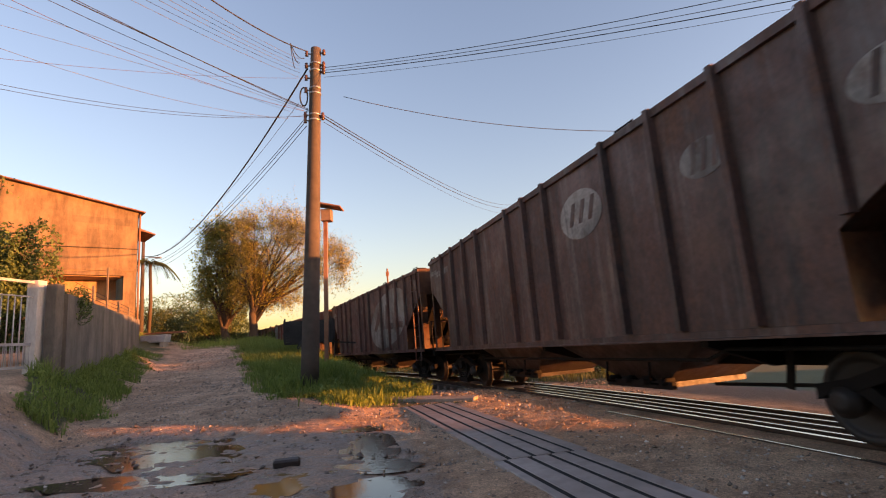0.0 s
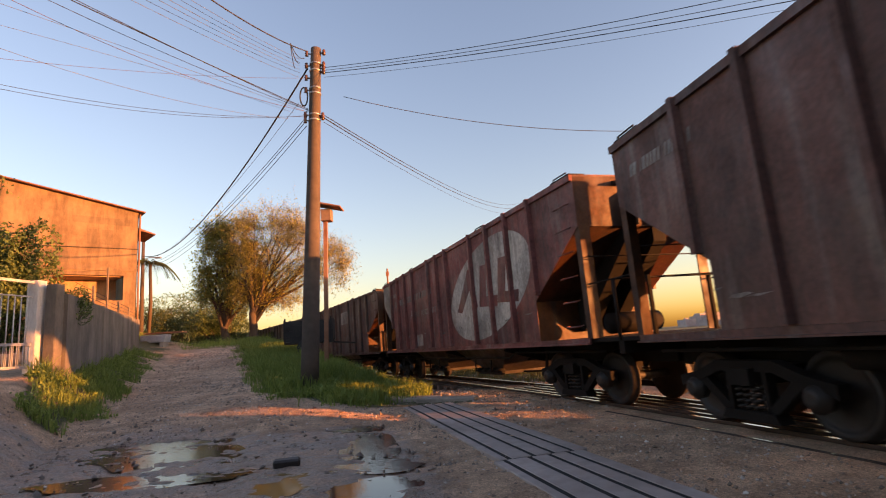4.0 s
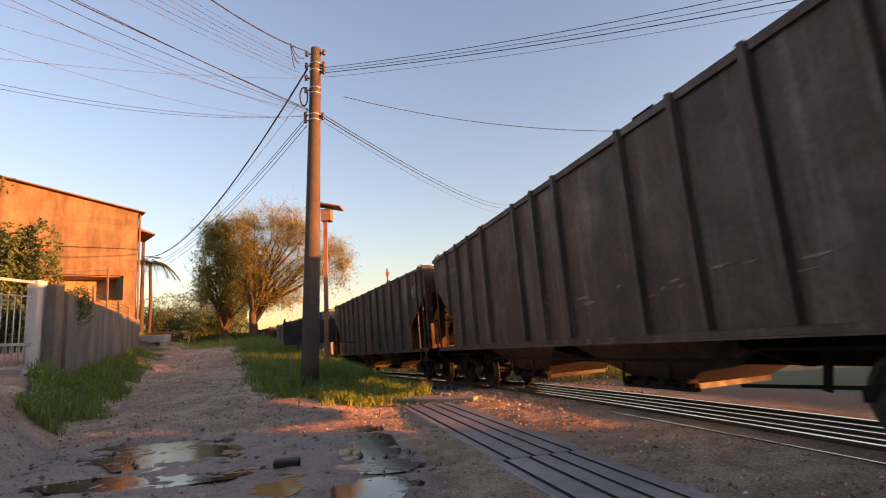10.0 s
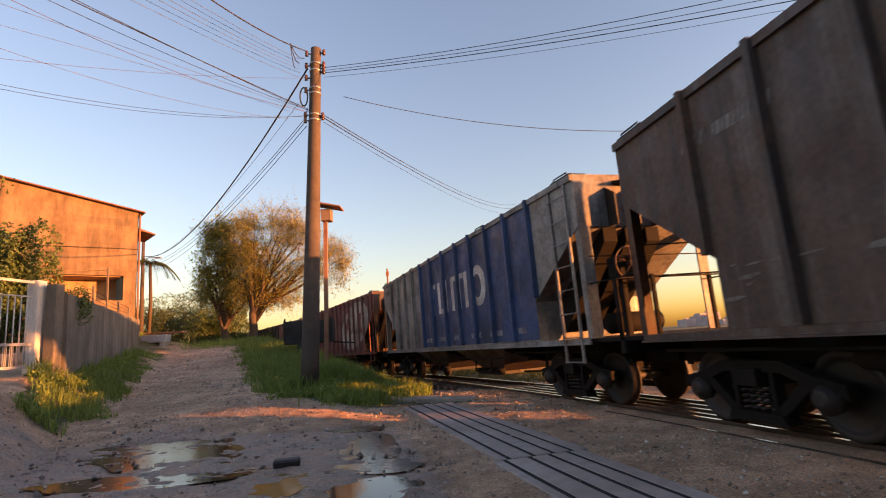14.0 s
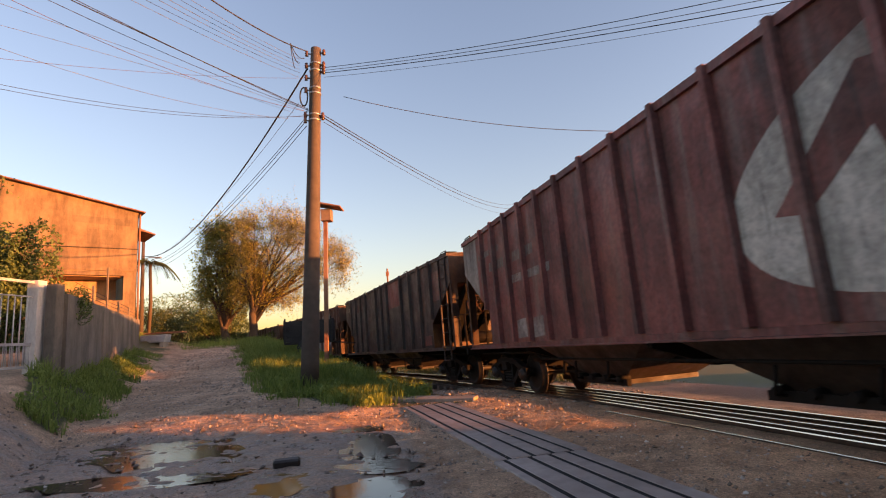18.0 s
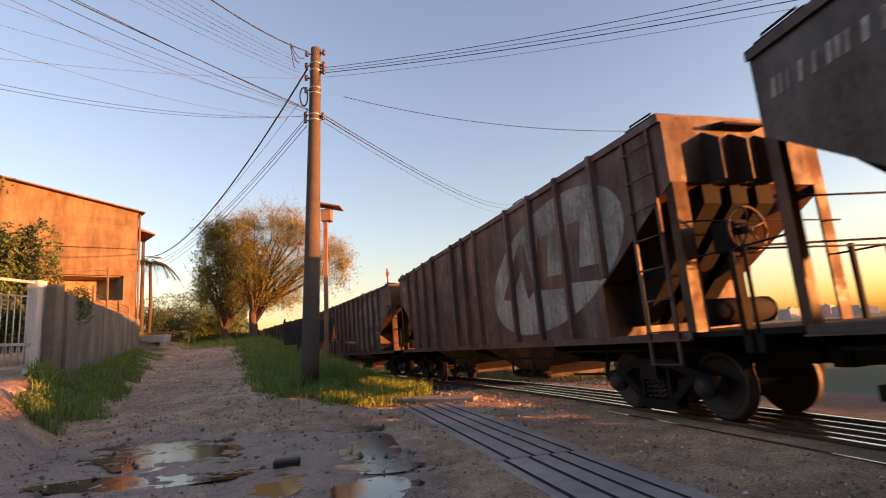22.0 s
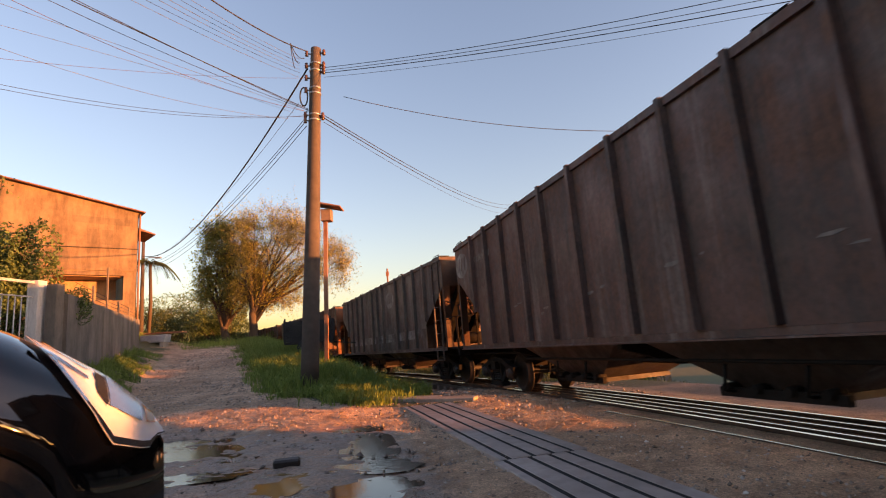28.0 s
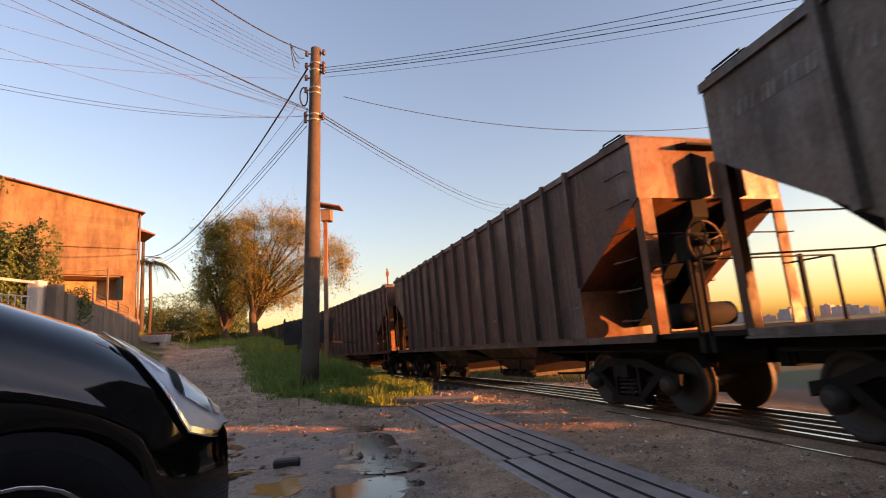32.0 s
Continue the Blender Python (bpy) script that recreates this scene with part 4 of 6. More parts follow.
for a_, b_, sag_, r_, m_, lb_, past_ in (
    ((-3.5, 13.0, 8.42), (-4.98, 8.0, 7.28), 0.05, 0.0042, WIRE_PALE, "thin pale overhead wire", 0.3),
    ((-3.49, 13.0, 8.55), (-4.73, 8.0, 7.26), 0.05, 0.0042, WIRE_DARK, "thin pale overhead wire", 0.3),
    ((-3.49, 13.0, 8.65), (-4.52, 8.0, 7.25), 0.05, 0.0042, WIRE_PALE, "thin pale overhead wire", 0.3),
    ((-3.49, 13.0, 8.75), (-4.33, 8.0, 7.23), 0.05, 0.0042, WIRE_PALE, "thin pale overhead wire", 0.3),
    ((-3.48, 13.0, 8.85), (-4.15, 8.0, 7.22), 0.05, 0.0042, WIRE_DARK, "thin pale overhead wire", 0.3),
    ((-3.48, 13.0, 8.95), (-3.96, 8.0, 7.2), 0.05, 0.0042, WIRE_PALE, "thin pale overhead wire", 0.3),
    ((-3.28, 13.0, 7.49), (-6.02, 8.0, 7.37), 0.02, 0.0100, WIRE_DARK, "black telephone cable on the pole", 0.3),
    ((-3.28, 13.0, 7.45), (-5.93, 8.0, 7.36), 0.03, 0.0070, WIRE_DARK, "black telephone cable on the pole", 0.3),
    ((-3.29, 13.0, 7.47), (-6.41, 8.0, 7.4), 0.09, 0.0060, WIRE_DARK, "thin dark overhead wire", 0.3),
    ((-3.29, 13.0, 7.42), (-7.04, 8.0, 7.45), 0.23, 0.0055, WIRE_COPPER, "thin reddish overhead wire", 0.3),
    ((-3.3, 13.0, 7.41), (-7.23, 8.0, 7.4), -0.01, 0.0040, WIRE_PALE, "thin pale overhead wire", 0.3),
    ((-3.67, 13.0, 7.42), (-7.2, 8.0, 6.99), -0.07, 0.0035, WIRE_PALE, "thin pale overhead wire", 0.3),
    ((-3.82, 13.0, 7.27), (-7.17, 8.0, 6.56), 0.21, 0.0040, WIRE_PALE, "thin pale overhead wire", 0.3),
    ((-3.27, 13.0, 8.38), (-7.15, 8.0, 6.37), 0.10, 0.0035, WIRE_COPPER, "thin reddish overhead wire", 0.3),
    ((-3.3, 13.0, 7.3), (-7.12, 8.0, 5.9), 0.21, 0.0045, WIRE_DARK, "thin sagging house wire", 0.3),
    ((-3.3, 13.0, 7.32), (-7.11, 8.0, 5.82), 0.24, 0.0045, WIRE_DARK, "thin sagging house wire", 0.3),
):
    wire(a_, b_, sag_, r_, m_, lb_, past_)
for dz, p_, r_, m_ in ((0.03, (5.61, 9.0, 7.14), 0.008, WIRE_DARK), (-0.05, (6.37, 9.0, 7.08), 0.007, WIRE_PALE), (-0.12, (6.87, 9.0, 7.01), 0.01, WIRE_DARK), (-0.25, (6.54, 9.0, 6.81), 0.005, WIRE_PALE)):
    wire(TOPR + Vector((0, 0, dz)), p_, 0.12, r_, m_, "overhead power wire across the track", 0.4)
wire((-5.4, 30.0, 16.4), (10.2, 30.0, 12.96), 0.5, 0.02, WIRE_PALE, "distant thin overhead wire", 0.6)
for dz, r_ in ((0.0, 0.014), (0.08, 0.012), (-0.12, 0.007)):
    wire(LOWR + Vector((0, 0, dz)), (5.53, 45.0, 12.4 + dz * 4), 0.5, r_, WIRE_DARK, "overhead cable running along the line", 0.5)
wire(TOPL + Vector((0, 0, 0.05)), (-20.9, 36.0, 8.6), 1.5, 0.024, WIRE_DARK, "thick black cable sagging to the next pole")
for dz, r_ in ((0.0, 0.009), (-0.1, 0.009), (-0.25, 0.009)):
    wire(LOWL + Vector((0, 0, dz)), (-20.9, 36.0, 8.0 + dz * 2), 0.9, r_, WIRE_DARK, "thin cable running to the next pole")
wire(LOWL + Vector((-0.2, 0, 0.4)), (-20.9, 36.0, 8.3), 0.9, 0.006, WIRE_PALE, "thin pale overhead wire")

# next pole down the road, with its lamp arm
lp = thing("street_lamp", "slim dark pole with a small street lamp arm", "street lamp", pose(-20.95, 36.0, gz(-20.95, 36.0)))
bm = bmesh.new()
tube(bm, [(0, 0, -0.2), (0, 0, 6.7)], 0.16, 10, 0.1)
part("shaft", bm, POLE_C, lp)
bm = bmesh.new()
tube(bm, [(0, 0, 5.4), (0.5, -0.1, 5.55), (1.0, -0.2, 5.5)], 0.03, 6)
part("arm", bm, METAL, lp)
bm = bmesh.new()
box(bm, 0.95, 1.4, -0.3, -0.1, 5.42, 5.52)
part("lamp_head", bm, METAL, lp, bevel=0.02)

# signal box on a post with a panel, behind the pole
sb = thing("signal_post", "slim rusty post with a small box under a sloping panel", "signal post", pose(-3.95, 17.0, gz(-3.95, 17.0)))
RUSTY = grained("rusty_sheet", (0.24, 0.1, 0.055), (0.4, 0.2, 0.12), 6, 0.8)
bm = bmesh.new()
h0 = gz(-3.95, 17.0)
bar(bm, (0, 0, -0.2), (0.12, 0, 5.4 - h0), 0.12, 0.12)
part("post", bm, RUSTY, sb)
bm = bmesh.new()
box(bm, 0.0, 0.34, -0.17, 0.17, 5.4 - h0, 5.8 - h0)
part("box", bm, grained("box_tan", (0.2, 0.12, 0.08), (0.32, 0.2, 0.13), 4, 0.7), sb, bevel=0.015)
bm = bmesh.new()
box(bm, -0.5, 0.5, -0.32, 0.32, -0.025, 0.025, pose(0.2, 0, 5.93 - h0, 0, 14, 0))
part("panel", bm, RUSTY, sb, bevel=0.008)

# far mast behind the train
ms = thing("lattice_mast", "distant thin mast with a small top fitting", "mast", pose(-6.6, 60, -0.5))
bm = bmesh.new()
tube(bm, [(0, 0, 0), (0, 0, 10.5)], 0.13, 8, 0.1)
part("shaft", bm, RUSTY, ms)
bm = bmesh.new()
bar(bm, (-0.16, 0, 9.9), (0.16, 0, 9.9), 0.3, 0.5)
part("cross_arm", bm, RUSTY, ms)

# ---- house on the bank ----
def plaster(name, a, b_, stain=0.6):
    m, n, l, b = material(name, 0.92)
    big = noise_node(n, l, 0.7, 9, rough=0.72)
    streak = noise_node(n, l, 1.3, 10, (1.0, 1.0, 0.22), rough=0.7)
    fine = noise_node(n, l, 22, 5)
    c = ramp(n, l, big, [(0.3, a), (0.66, b_)])
    c = mix(n, l, ramp(n, l, streak, [(0.38, (stain, stain, stain)), (0.56, (0, 0, 0))]), c, tuple(0.35 * v for v in a))
    c = mix(n, l, 0.3, c, ramp(n, l, fine, [(0.3, (0.6, 0.6, 0.6)), (0.7, (1, 1, 1))]), "MULTIPLY")
    l.new(c, b.inputs["Base Color"])
    bump(n, l, b, fine, 0.25, 0.01)
    return m


PLASTER = plaster("orange_plaster", (0.13, 0.085, 0.052), (0.28, 0.19, 0.118))
PATCHED = plaster("patched_plaster", (0.12, 0.082, 0.052), (0.22, 0.155, 0.1))
PLASTER_IN = plaster("inner_plaster", (0.36, 0.22, 0.13), (0.5, 0.32, 0.19))
TILE = grained("roof_tile", (0.14, 0.06, 0.04), (0.26, 0.12, 0.08), 5, 0.85)
WALLC = plaster("grey_render", (0.11, 0.095, 0.08), (0.26, 0.22, 0.185), 0.5)

HC = Vector((-16.6, 28.0))
hz = 2.2
house = thing("house", "two-storey house with stained orange plaster and a sloping tiled roof", "house", pose(HC.x, HC.y, 0, 0, 0, 44))
# local x runs along the front towards its far end (0), y back from the front
FT, LT = 9.4, 11.9
def wall_piece(x0, x1, z0, z1, y0=0.0, y1=0.22, mat=None, name="wall", z1b=None):
    bm = bmesh.new()
    prism(bm, [(x0, z0), (x1, z0), (x1, z1 if z1b is None else z1b), (x0, z1)], y0, y1)
    part(name, bm, mat or PLASTER, house)


def eave(x):
    return FT - 0.17 * x


OX0, OX1, OZ0, OZ1 = -3.7, -0.63, 4.57, 5.88
wall_piece(-14, 0, OZ1, eave(-14), z1b=eave(0))
wall_piece(-14, OX0, 1.0, OZ1)
wall_piece(OX1, 0, 1.0, OZ1)
wall_piece(OX0, OX1, 1.0, OZ0)
wall_piece(-0.22, 0, 1.0, eave(0), 0.22, 9.0, name="side_wall")
wall_piece(OX0, OX1, OZ0 - 0.15, OZ1, 1.6, 1.8, PLASTER_IN, "porch_wall")
wall_piece(OX0, OX1, OZ1 - 0.05, OZ1 + 0.1, 0.22, 1.6, PLASTER_IN, "porch_ceiling")
wall_piece(OX0, OX1, OZ0 - 0.15, OZ0, 0.22, 1.6, PLASTER_IN, "porch_floor")
bm = bmesh.new()
prism(bm, [(-14.3, eave(-14.3) + 0.02), (0.28, eave(0.28) + 0.02), (0.28, eave(0.28) + 0.08), (-14.3, eave(-14.3) + 0.08)], -0.28, 9.2)
part("roof", bm, TILE, house)
for x0, x1, z0, z1 in ((-2.35, -1.92, 7.5, 8.3), (-1.68, -1.2, 7.5, 8.3), (-5.2, -3.1, 6.5, 7.05), (-3.0, -0.4, 8.6, 8.95)):
    wall_piece(x0, x1, z0, z1, -0.004, 0.0, PATCHED, "plaster_patch")
bm = bmesh.new()
prism(bm, [(0.1, 8.5), (0.95, 8.3), (0.95, 8.36), (0.1, 8.62)], 0.3, 2.6)
part("awning", bm, TILE, house)
bm = bmesh.new()
tube(bm, [(-14, -0.03, 7.2), (-6, -0.05, 7.22), (0, -0.03, 7.35)], 0.02, 5)
part("facade_cable", bm, WIRE_DARK, house)
bm = bmesh.new()
prism(bm, [(-14, 6.12), (0.02, 6.12), (0.02, 6.26), (-14, 6.26)], -0.04, 0.0)
part("cornice", bm, PLASTER, house)
bm = bmesh.new()
tube(bm, [(0.06, -0.06, 1.0), (0.06, -0.06, eave(0) - 0.1)], 0.05, 8)
part("downpipe", bm, grained("pipe_brown", (0.2, 0.09, 0.05), (0.3, 0.14, 0.08), 6), house)

# ---- boundary wall, posts and gate ----
wa, wb = Vector((-9.0, 12.3)), Vector((-14.3, 24.2))
n = 6
bw_ = thing("boundary_wall", "grey rendered boundary wall with damp stains", "wall", kind="structure")
for i in range(n):
    a, b = wa.lerp(wb, i / n), wa.lerp(wb, (i + 1) / n)
    za, zb = 2.95 + (3.2 - 2.95) * i / n, 2.95 + (3.2 - 2.95) * (i + 1) / n
    bm = bmesh.new()
    s = Vector((b - a)).normalized()
    k = Vector((-s.y, s.x)) * 0.08
    vs = []
    for p_, t_ in ((a, za), (b, zb)):
        for sg in (1, -1):
            q_ = p_ + k * sg
            vs.append([bm.verts.new((q_.x, q_.y, gz(p_.x, p_.y) - 0.4)), bm.verts.new((q_.x, q_.y, t_))])
    A, B, C, D = vs
    for f in ((A[0], A[1], C[1], C[0]), (B[0], D[0], D[1], B[1]), (A[1], B[1], D[1], C[1]), (A[0], B[0], B[1], A[1]), (C[0], C[1], D[1], D[0])):
        bm.faces.new(f)
    part("wall_panel", bm, WALLC, bw_)
for i in (2, 5, 6):
    p_ = wa.lerp(wb, i / n)
    bm = bmesh.new()
    box(bm, -0.09, 0.09, -0.09, 0.09, gz(p_.x, p_.y) - 0.3, 2.98 + 0.25 * i / n)
    o_ = part("wall_pier", bm, WALLC, bw_)
    o_.location = (p_.x, p_.y, 0)
for k in range(3):
    bm = bmesh.new()
    tube(bm, [(*wa.lerp(wb, t), 3.1 + 0.24 * t + 0.12 * k) for t in [0.08 + 0.92 * i / 12 for i in range(13)]], 0.008, 4)
    part("fence_wire", bm, WIRE_DARK, bw_)
for t_ in (0.25, 0.42, 0.6, 0.8):
    p_ = wa.lerp(wb, t_)
    bm = bmesh.new()
    bar(bm, (p_.x, p_.y, 2.9), (p_.x, p_.y, 3.55 + (0.9 if t_ == 0.42 else 0)), 0.05, 0.05)
    part("fence_stake", bm, WOOD, bw_)


def gate_pillar(x, y, top, w, mat, label):
    bm = bmesh.new()
    z0 = gz(x, y) - 0.3
    box(bm, -w / 2, w / 2, -w / 2, w / 2, 0, top - z0)
    p_ = part("gate_pillar", bm, mat, bevel=0.015)
    p_.location = (x, y, z0)
    tagged(p_, label, "pillar", group="gate pillars")


WHITE = plaster("white_paint", (0.6, 0.58, 0.56), (0.78, 0.76, 0.74))
gate_pillar(-9.42, 12.0, 3.25, 0.27, WHITE, "white painted square gate pillar")
gate_pillar(-9.08, 12.12, 3.15, 0.26, WALLC, "grey concrete pillar at the end of the wall")
gate = thing("metal_gate", "white metal bar gate standing closed", "gate", pose(-9.4, 11.9, 1.25, 0, 0, 262))
GW = 3.2
WM = grained("white_metal", (0.32, 0.32, 0.33), (0.5, 0.5, 0.5), 9, 0.5)
for z in (0.05, 0.55, 1.95):
    bm = bmesh.new()
    bar(bm, (0, 0, z), (GW, 0, z), 0.05, 0.06)
    part("gate_frame", bm, WM, gate)
for i in range(22):
    bm = bmesh.new()
    tube(bm, [(i * GW / 21, 0, 0.05), (i * GW / 21, 0, 1.62 + (0.33 if i % 21 == 0 else 0))], 0.014, 6)
    part("gate_bar", bm, WM, gate)
for i in range(42):
    bm = bmesh.new()
    tube(bm, [(0.04 + i * GW / 42, 0, 0.05), (0.04 + i * GW / 42, 0, 0.55)], 0.008, 5)
    part("gate_bar", bm, WM, gate)
bm = bmesh.new()
bar(bm, (0, 0, 1.62), (GW, 0, 1.62), 0.03, 0.03)
part("gate_frame", bm, WM, gate)

# ---- parked carts ----
def cart(name, label, m, L, W, H, mat, z0=0.45, slats=4):
    c = thing(name, label, "cart", m)
    bm = bmesh.new()
    box(bm, -L / 2, L / 2, -W / 2, W / 2, z0, z0 + 0.08)
    part("floor", bm, mat, c)
    for sgn in (-1, 1):
        for k in range(slats):
            z = z0 + 0.1 + k * (H - 0.1) / slats
            bm = bmesh.new()
            box(bm, -L / 2, L / 2, sgn * W / 2 - 0.02, sgn * W / 2 + 0.02, z, z + (H - 0.1) / slats * 0.82)
            part("side_board", bm, mat, c)
        bm = bmesh.new()
        box(bm, sgn * L / 2 - 0.02, sgn * L / 2 + 0.02, -W / 2, W / 2, z0 + 0.1, z0 + H)
        part("end_board", bm, mat, c)
        for x in (-L / 2 + 0.05, 0, L / 2 - 0.05):
            bm = bmesh.new()
            box(bm, x - 0.03, x + 0.03, sgn * (W / 2 + 0.02), sgn * (W / 2 + 0.06), z0, z0 + H + 0.08)
            part("stake", bm, mat, c)
        wh = part("wheel", RUBBER_WHEEL, None, c)
        wh.matrix_basis = pose(-0.1, sgn * (W / 2 + 0.1), 0.33)
    bm = bmesh.new()
    bar(bm, (L / 2, 0, z0), (L / 2 + 0.9, 0, z0 - 0.1), 0.06, 0.06)
    part("drawbar", bm, DARKWOOD, c)
    return c


bm = bmesh.new()
lathe(bm, [(0.12, -0.07), (0.2, -0.09), (0.31, -0.09), (0.33, -0.05), (0.33, 0.05), (0.31, 0.09), (0.2, 0.09), (0.12, 0.07)], 24)
RUBBER_WHEEL = mesh_of(bm, "cart_wheel", RUBBER)
DARKWOOD = grained("dark_boards", (0.018, 0.016, 0.016), (0.045, 0.04, 0.038), 5, 0.8)
cart("cargo_trailer", "dark slatted cargo trailer parked on the grass", pose(-5.75, 22.0, gz(-5.75, 22.0), 0, 0, 8), 1.9, 1.3, 0.95, DARKWOOD, 0.5)
tb = thing("covered_trough", "low grey-blue trough on blocks at the roadside", "trough", pose(-16.6, 30.0, gz(-16.6, 30.0), 0, 0, 6))
bm = bmesh.new()
prism(bm, [(-0.62, 0.2), (0.62, 0.2), (0.7, 0.62), (-0.7, 0.62)], -0.4, 0.4)
part("body", bm, grained("blue_sheet", (0.22, 0.27, 0.33), (0.34, 0.39, 0.45), 4, 0.6), tb, bevel=0.02)
for x in (-0.45, 0.45):
    bm = bmesh.new()
    box(bm, x - 0.1, x + 0.1, -0.35, 0.35, -0.1, 0.2)
    part("block", bm, CONCRETE, tb)
bm = bmesh.new()
box(bm, -0.9, 1.2, 0.5, 1.3, 0.72, 0.8)
part("cover_board", bm, RUSTY, tb)

# ---- across the line: road cars, fence, bushes and far town ----
def road_car(m, paint, label):
    c = thing("parked_car", label, "car", m, group="cars on the far road")
    prof = [(-1.95, 0.35), (-1.98, 0.7), (-1.7, 0.92), (-1.3, 1.0), (-0.75, 1.42), (0.5, 1.46), (1.1, 1.4), (1.75, 1.0), (1.9, 0.8), (1.92, 0.35)]
    bm = bmesh.new()
    rings = []
    for y, k in ((-0.84, 0.0), (-0.8, 0.6), (-0.62, 1.0), (0.62, 1.0), (0.8, 0.6), (0.84, 0.0)):
        rings.append([bm.verts.new((x * (0.97 + 0.03 * k), y * (1 if z < 1.05 else 0.86), z if z < 0.95 else 0.95 + (z - 0.95) * (0.25 + 0.75 * k))) for x, z in prof])
    for a, b in zip(rings, rings[1:]):
        for i in range(len(prof)):
            j = (i + 1) % len(prof)
            bm.faces.new((a[i], a[j], b[j], b[i])).smooth = True
    bm.faces.new(rings[0][::-1])
    bm.faces.new(rings[-1])
    part("body", bm, paint, c)
    for sgn in (-1, 1):
        bm = bmesh.new()
        prism(bm, [(-1.25, 1.0), (-0.72, 1.36), (0.5, 1.4), (1.05, 1.33), (1.5, 1.02)], sgn * 0.735, sgn * 0.76)
        part("side_window", bm, CAR_GLASS, c)
        for x in (-1.25, 1.25):
            wh = part("wheel", RUBBER_WHEEL, None, c)
            wh.matrix_basis = pose(x, sgn * 0.76, 0.31)
        bm = bmesh.new()
        box(bm, -1.98, -1.9, sgn * 0.6 - 0.15, sgn * 0.6 + 0.15, 0.62, 0.76)
        part("headlight", bm, CHROME, c, bevel=0.02)
        bm = bmesh.new()
        box(bm, -0.95, -0.85, sgn * 0.93 - 0.08, sgn * 0.93 + 0.08, 0.98, 1.1)
        part("mirror", bm, paint, c, bevel=0.02)
    bm = bmesh.new()
    vs = [bm.verts.new(v) for v in ((-1.33, -0.6, 1.03), (-1.33, 0.6, 1.03), (-0.82, 0.52, 1.4), (-0.82, -0.52, 1.4))]
    bm.faces.new(vs)
    part("windscreen", bm, CAR_GLASS, c)


CAR_GLASS = gloss("dark_glass", (0.02, 0.025, 0.03), 0.05)
CHROME = gloss("chrome", (0.75, 0.75, 0.76), 0.1, 0, 1.0)
WHITE_CAR = gloss("white_car_paint", (0.7, 0.7, 0.72), 0.3, 0.5)
SILVER_CAR = gloss("silver_car_paint", (0.4, 0.42, 0.45), 0.3, 0.5)
for x, y, rz, pm, lb in ((34.0, 55.0, 25, WHITE_CAR, "white hatchback on the far road"), (42.0, 56.0, 200, SILVER_CAR, "silver hatchback on the far road")):
    road_car(pose(x, y, gz(x, y) + 0.02, 0, 0, rz), pm, lb)
fence = thing("low_fence", "low sunlit wall with square posts beyond the track", "fence")
fa, fb = Vector((6.6, 17.6)), Vector((9.6, 20.0))
for i in range(7):
    p_ = fa.lerp(fb, i / 6)
    bm = bmesh.new()
    box(bm, -0.1, 0.1, -0.1, 0.1, gz(p_.x, p_.y) - 0.2, gz(p_.x, p_.y) + 1.0)
    o_ = part("post", bm, WALLC, fence)
    o_.location = (p_.x, p_.y, 0)
    if i < 6:
        q_ = fa.lerp(fb, (i + 1) / 6)
        bm = bmesh.new()
        bar(bm, (p_.x, p_.y, gz(p_.x, p_.y) + 0.35), (q_.x, q_.y, gz(q_.x, q_.y) + 0.35), 0.1, 0.8)
        part("panel", bm, WALLC, fence)
rnd = random.Random(11)
TOWN = grained("far_concrete", (0.42, 0.33, 0.33), (0.55, 0.44, 0.43), 0.05, 0.9)
for k in range(26):
    a = radians(rnd.uniform(24, 46))
    d = rnd.uniform(1000, 1500)
    w_, h_ = rnd.uniform(14, 45), rnd.uniform(5, 17) * (1.5 if k % 6 == 0 else 1)
    x, y = d * math.sin(a), d * math.cos(a)
    t_ = thing("apartment_building", "distant hazy apartment block of the town", "building", pose(x, y, -3, 0, 0, rnd.uniform(0, 90)), group="blocks of the far town")
    bm = bmesh.new()
    box(bm, -w_ / 2, w_ / 2, -9, 9, 0, h_ + 3)
    part("wall", bm, TOWN, t_)
    bm = bmesh.new()
    box(bm, -3, 3, -3, 3, h_ + 3, h_ + 6)
    part("roof_tower", bm, TOWN, t_)
# plain unseen house added to block the sun, near side of the crossing street
ph = thing("unseen_house", "plain low unseen house across the line, added to block the sun", "house", pose(19, -8.2, -2.9))
bm = bmesh.new()
box(bm, -5, 5, -8.9, 8.9, 0, 4.5)
part("wall", bm, PLASTER_IN, ph)
bm = bmesh.new()
prism(bm, [(-5, 4.5), (5, 4.5), (0, 5.0)], -8.9, 8.9)
part("roof", bm, TILE, ph)
# plain unseen houses added to block light: behind the camera, beyond the far road
def plain_house(x, y, sx, sy, z0, h, rz, label):
    t_ = thing("unseen_house", label, "house", pose(x, y, z0, 0, 0, rz))
    bm = bmesh.new()
    box(bm, -sx / 2, sx / 2, -sy / 2, sy / 2, 0, h)
    part("wall", bm, WALLC, t_)
    bm = bmesh.new()
    prism(bm, [(-sx / 2 - 0.4, h), (sx / 2 + 0.4, h), (0, h + 0.16 * sx)], -sy / 2 - 0.4, sy / 2 + 0.4)
    part("roof", bm, TILE, t_)


for x, y, sx, sy, h, rz in ((-13, -12, 9, 8, 5.5, 4), (-2.5, -14, 9, 8, 6.5, -3), (7, -13, 8, 7, 5.0, 2)):
    plain_house(x, y, sx, sy, -0.6, h, rz, "plain unseen house added behind the street to block light")
for k in range(6):
    plain_house(42, -6 + 8.2 * k, 7, 7.6, -3.0, 3.9, 0, "plain low unseen house beyond the far road, added to shade the bank")
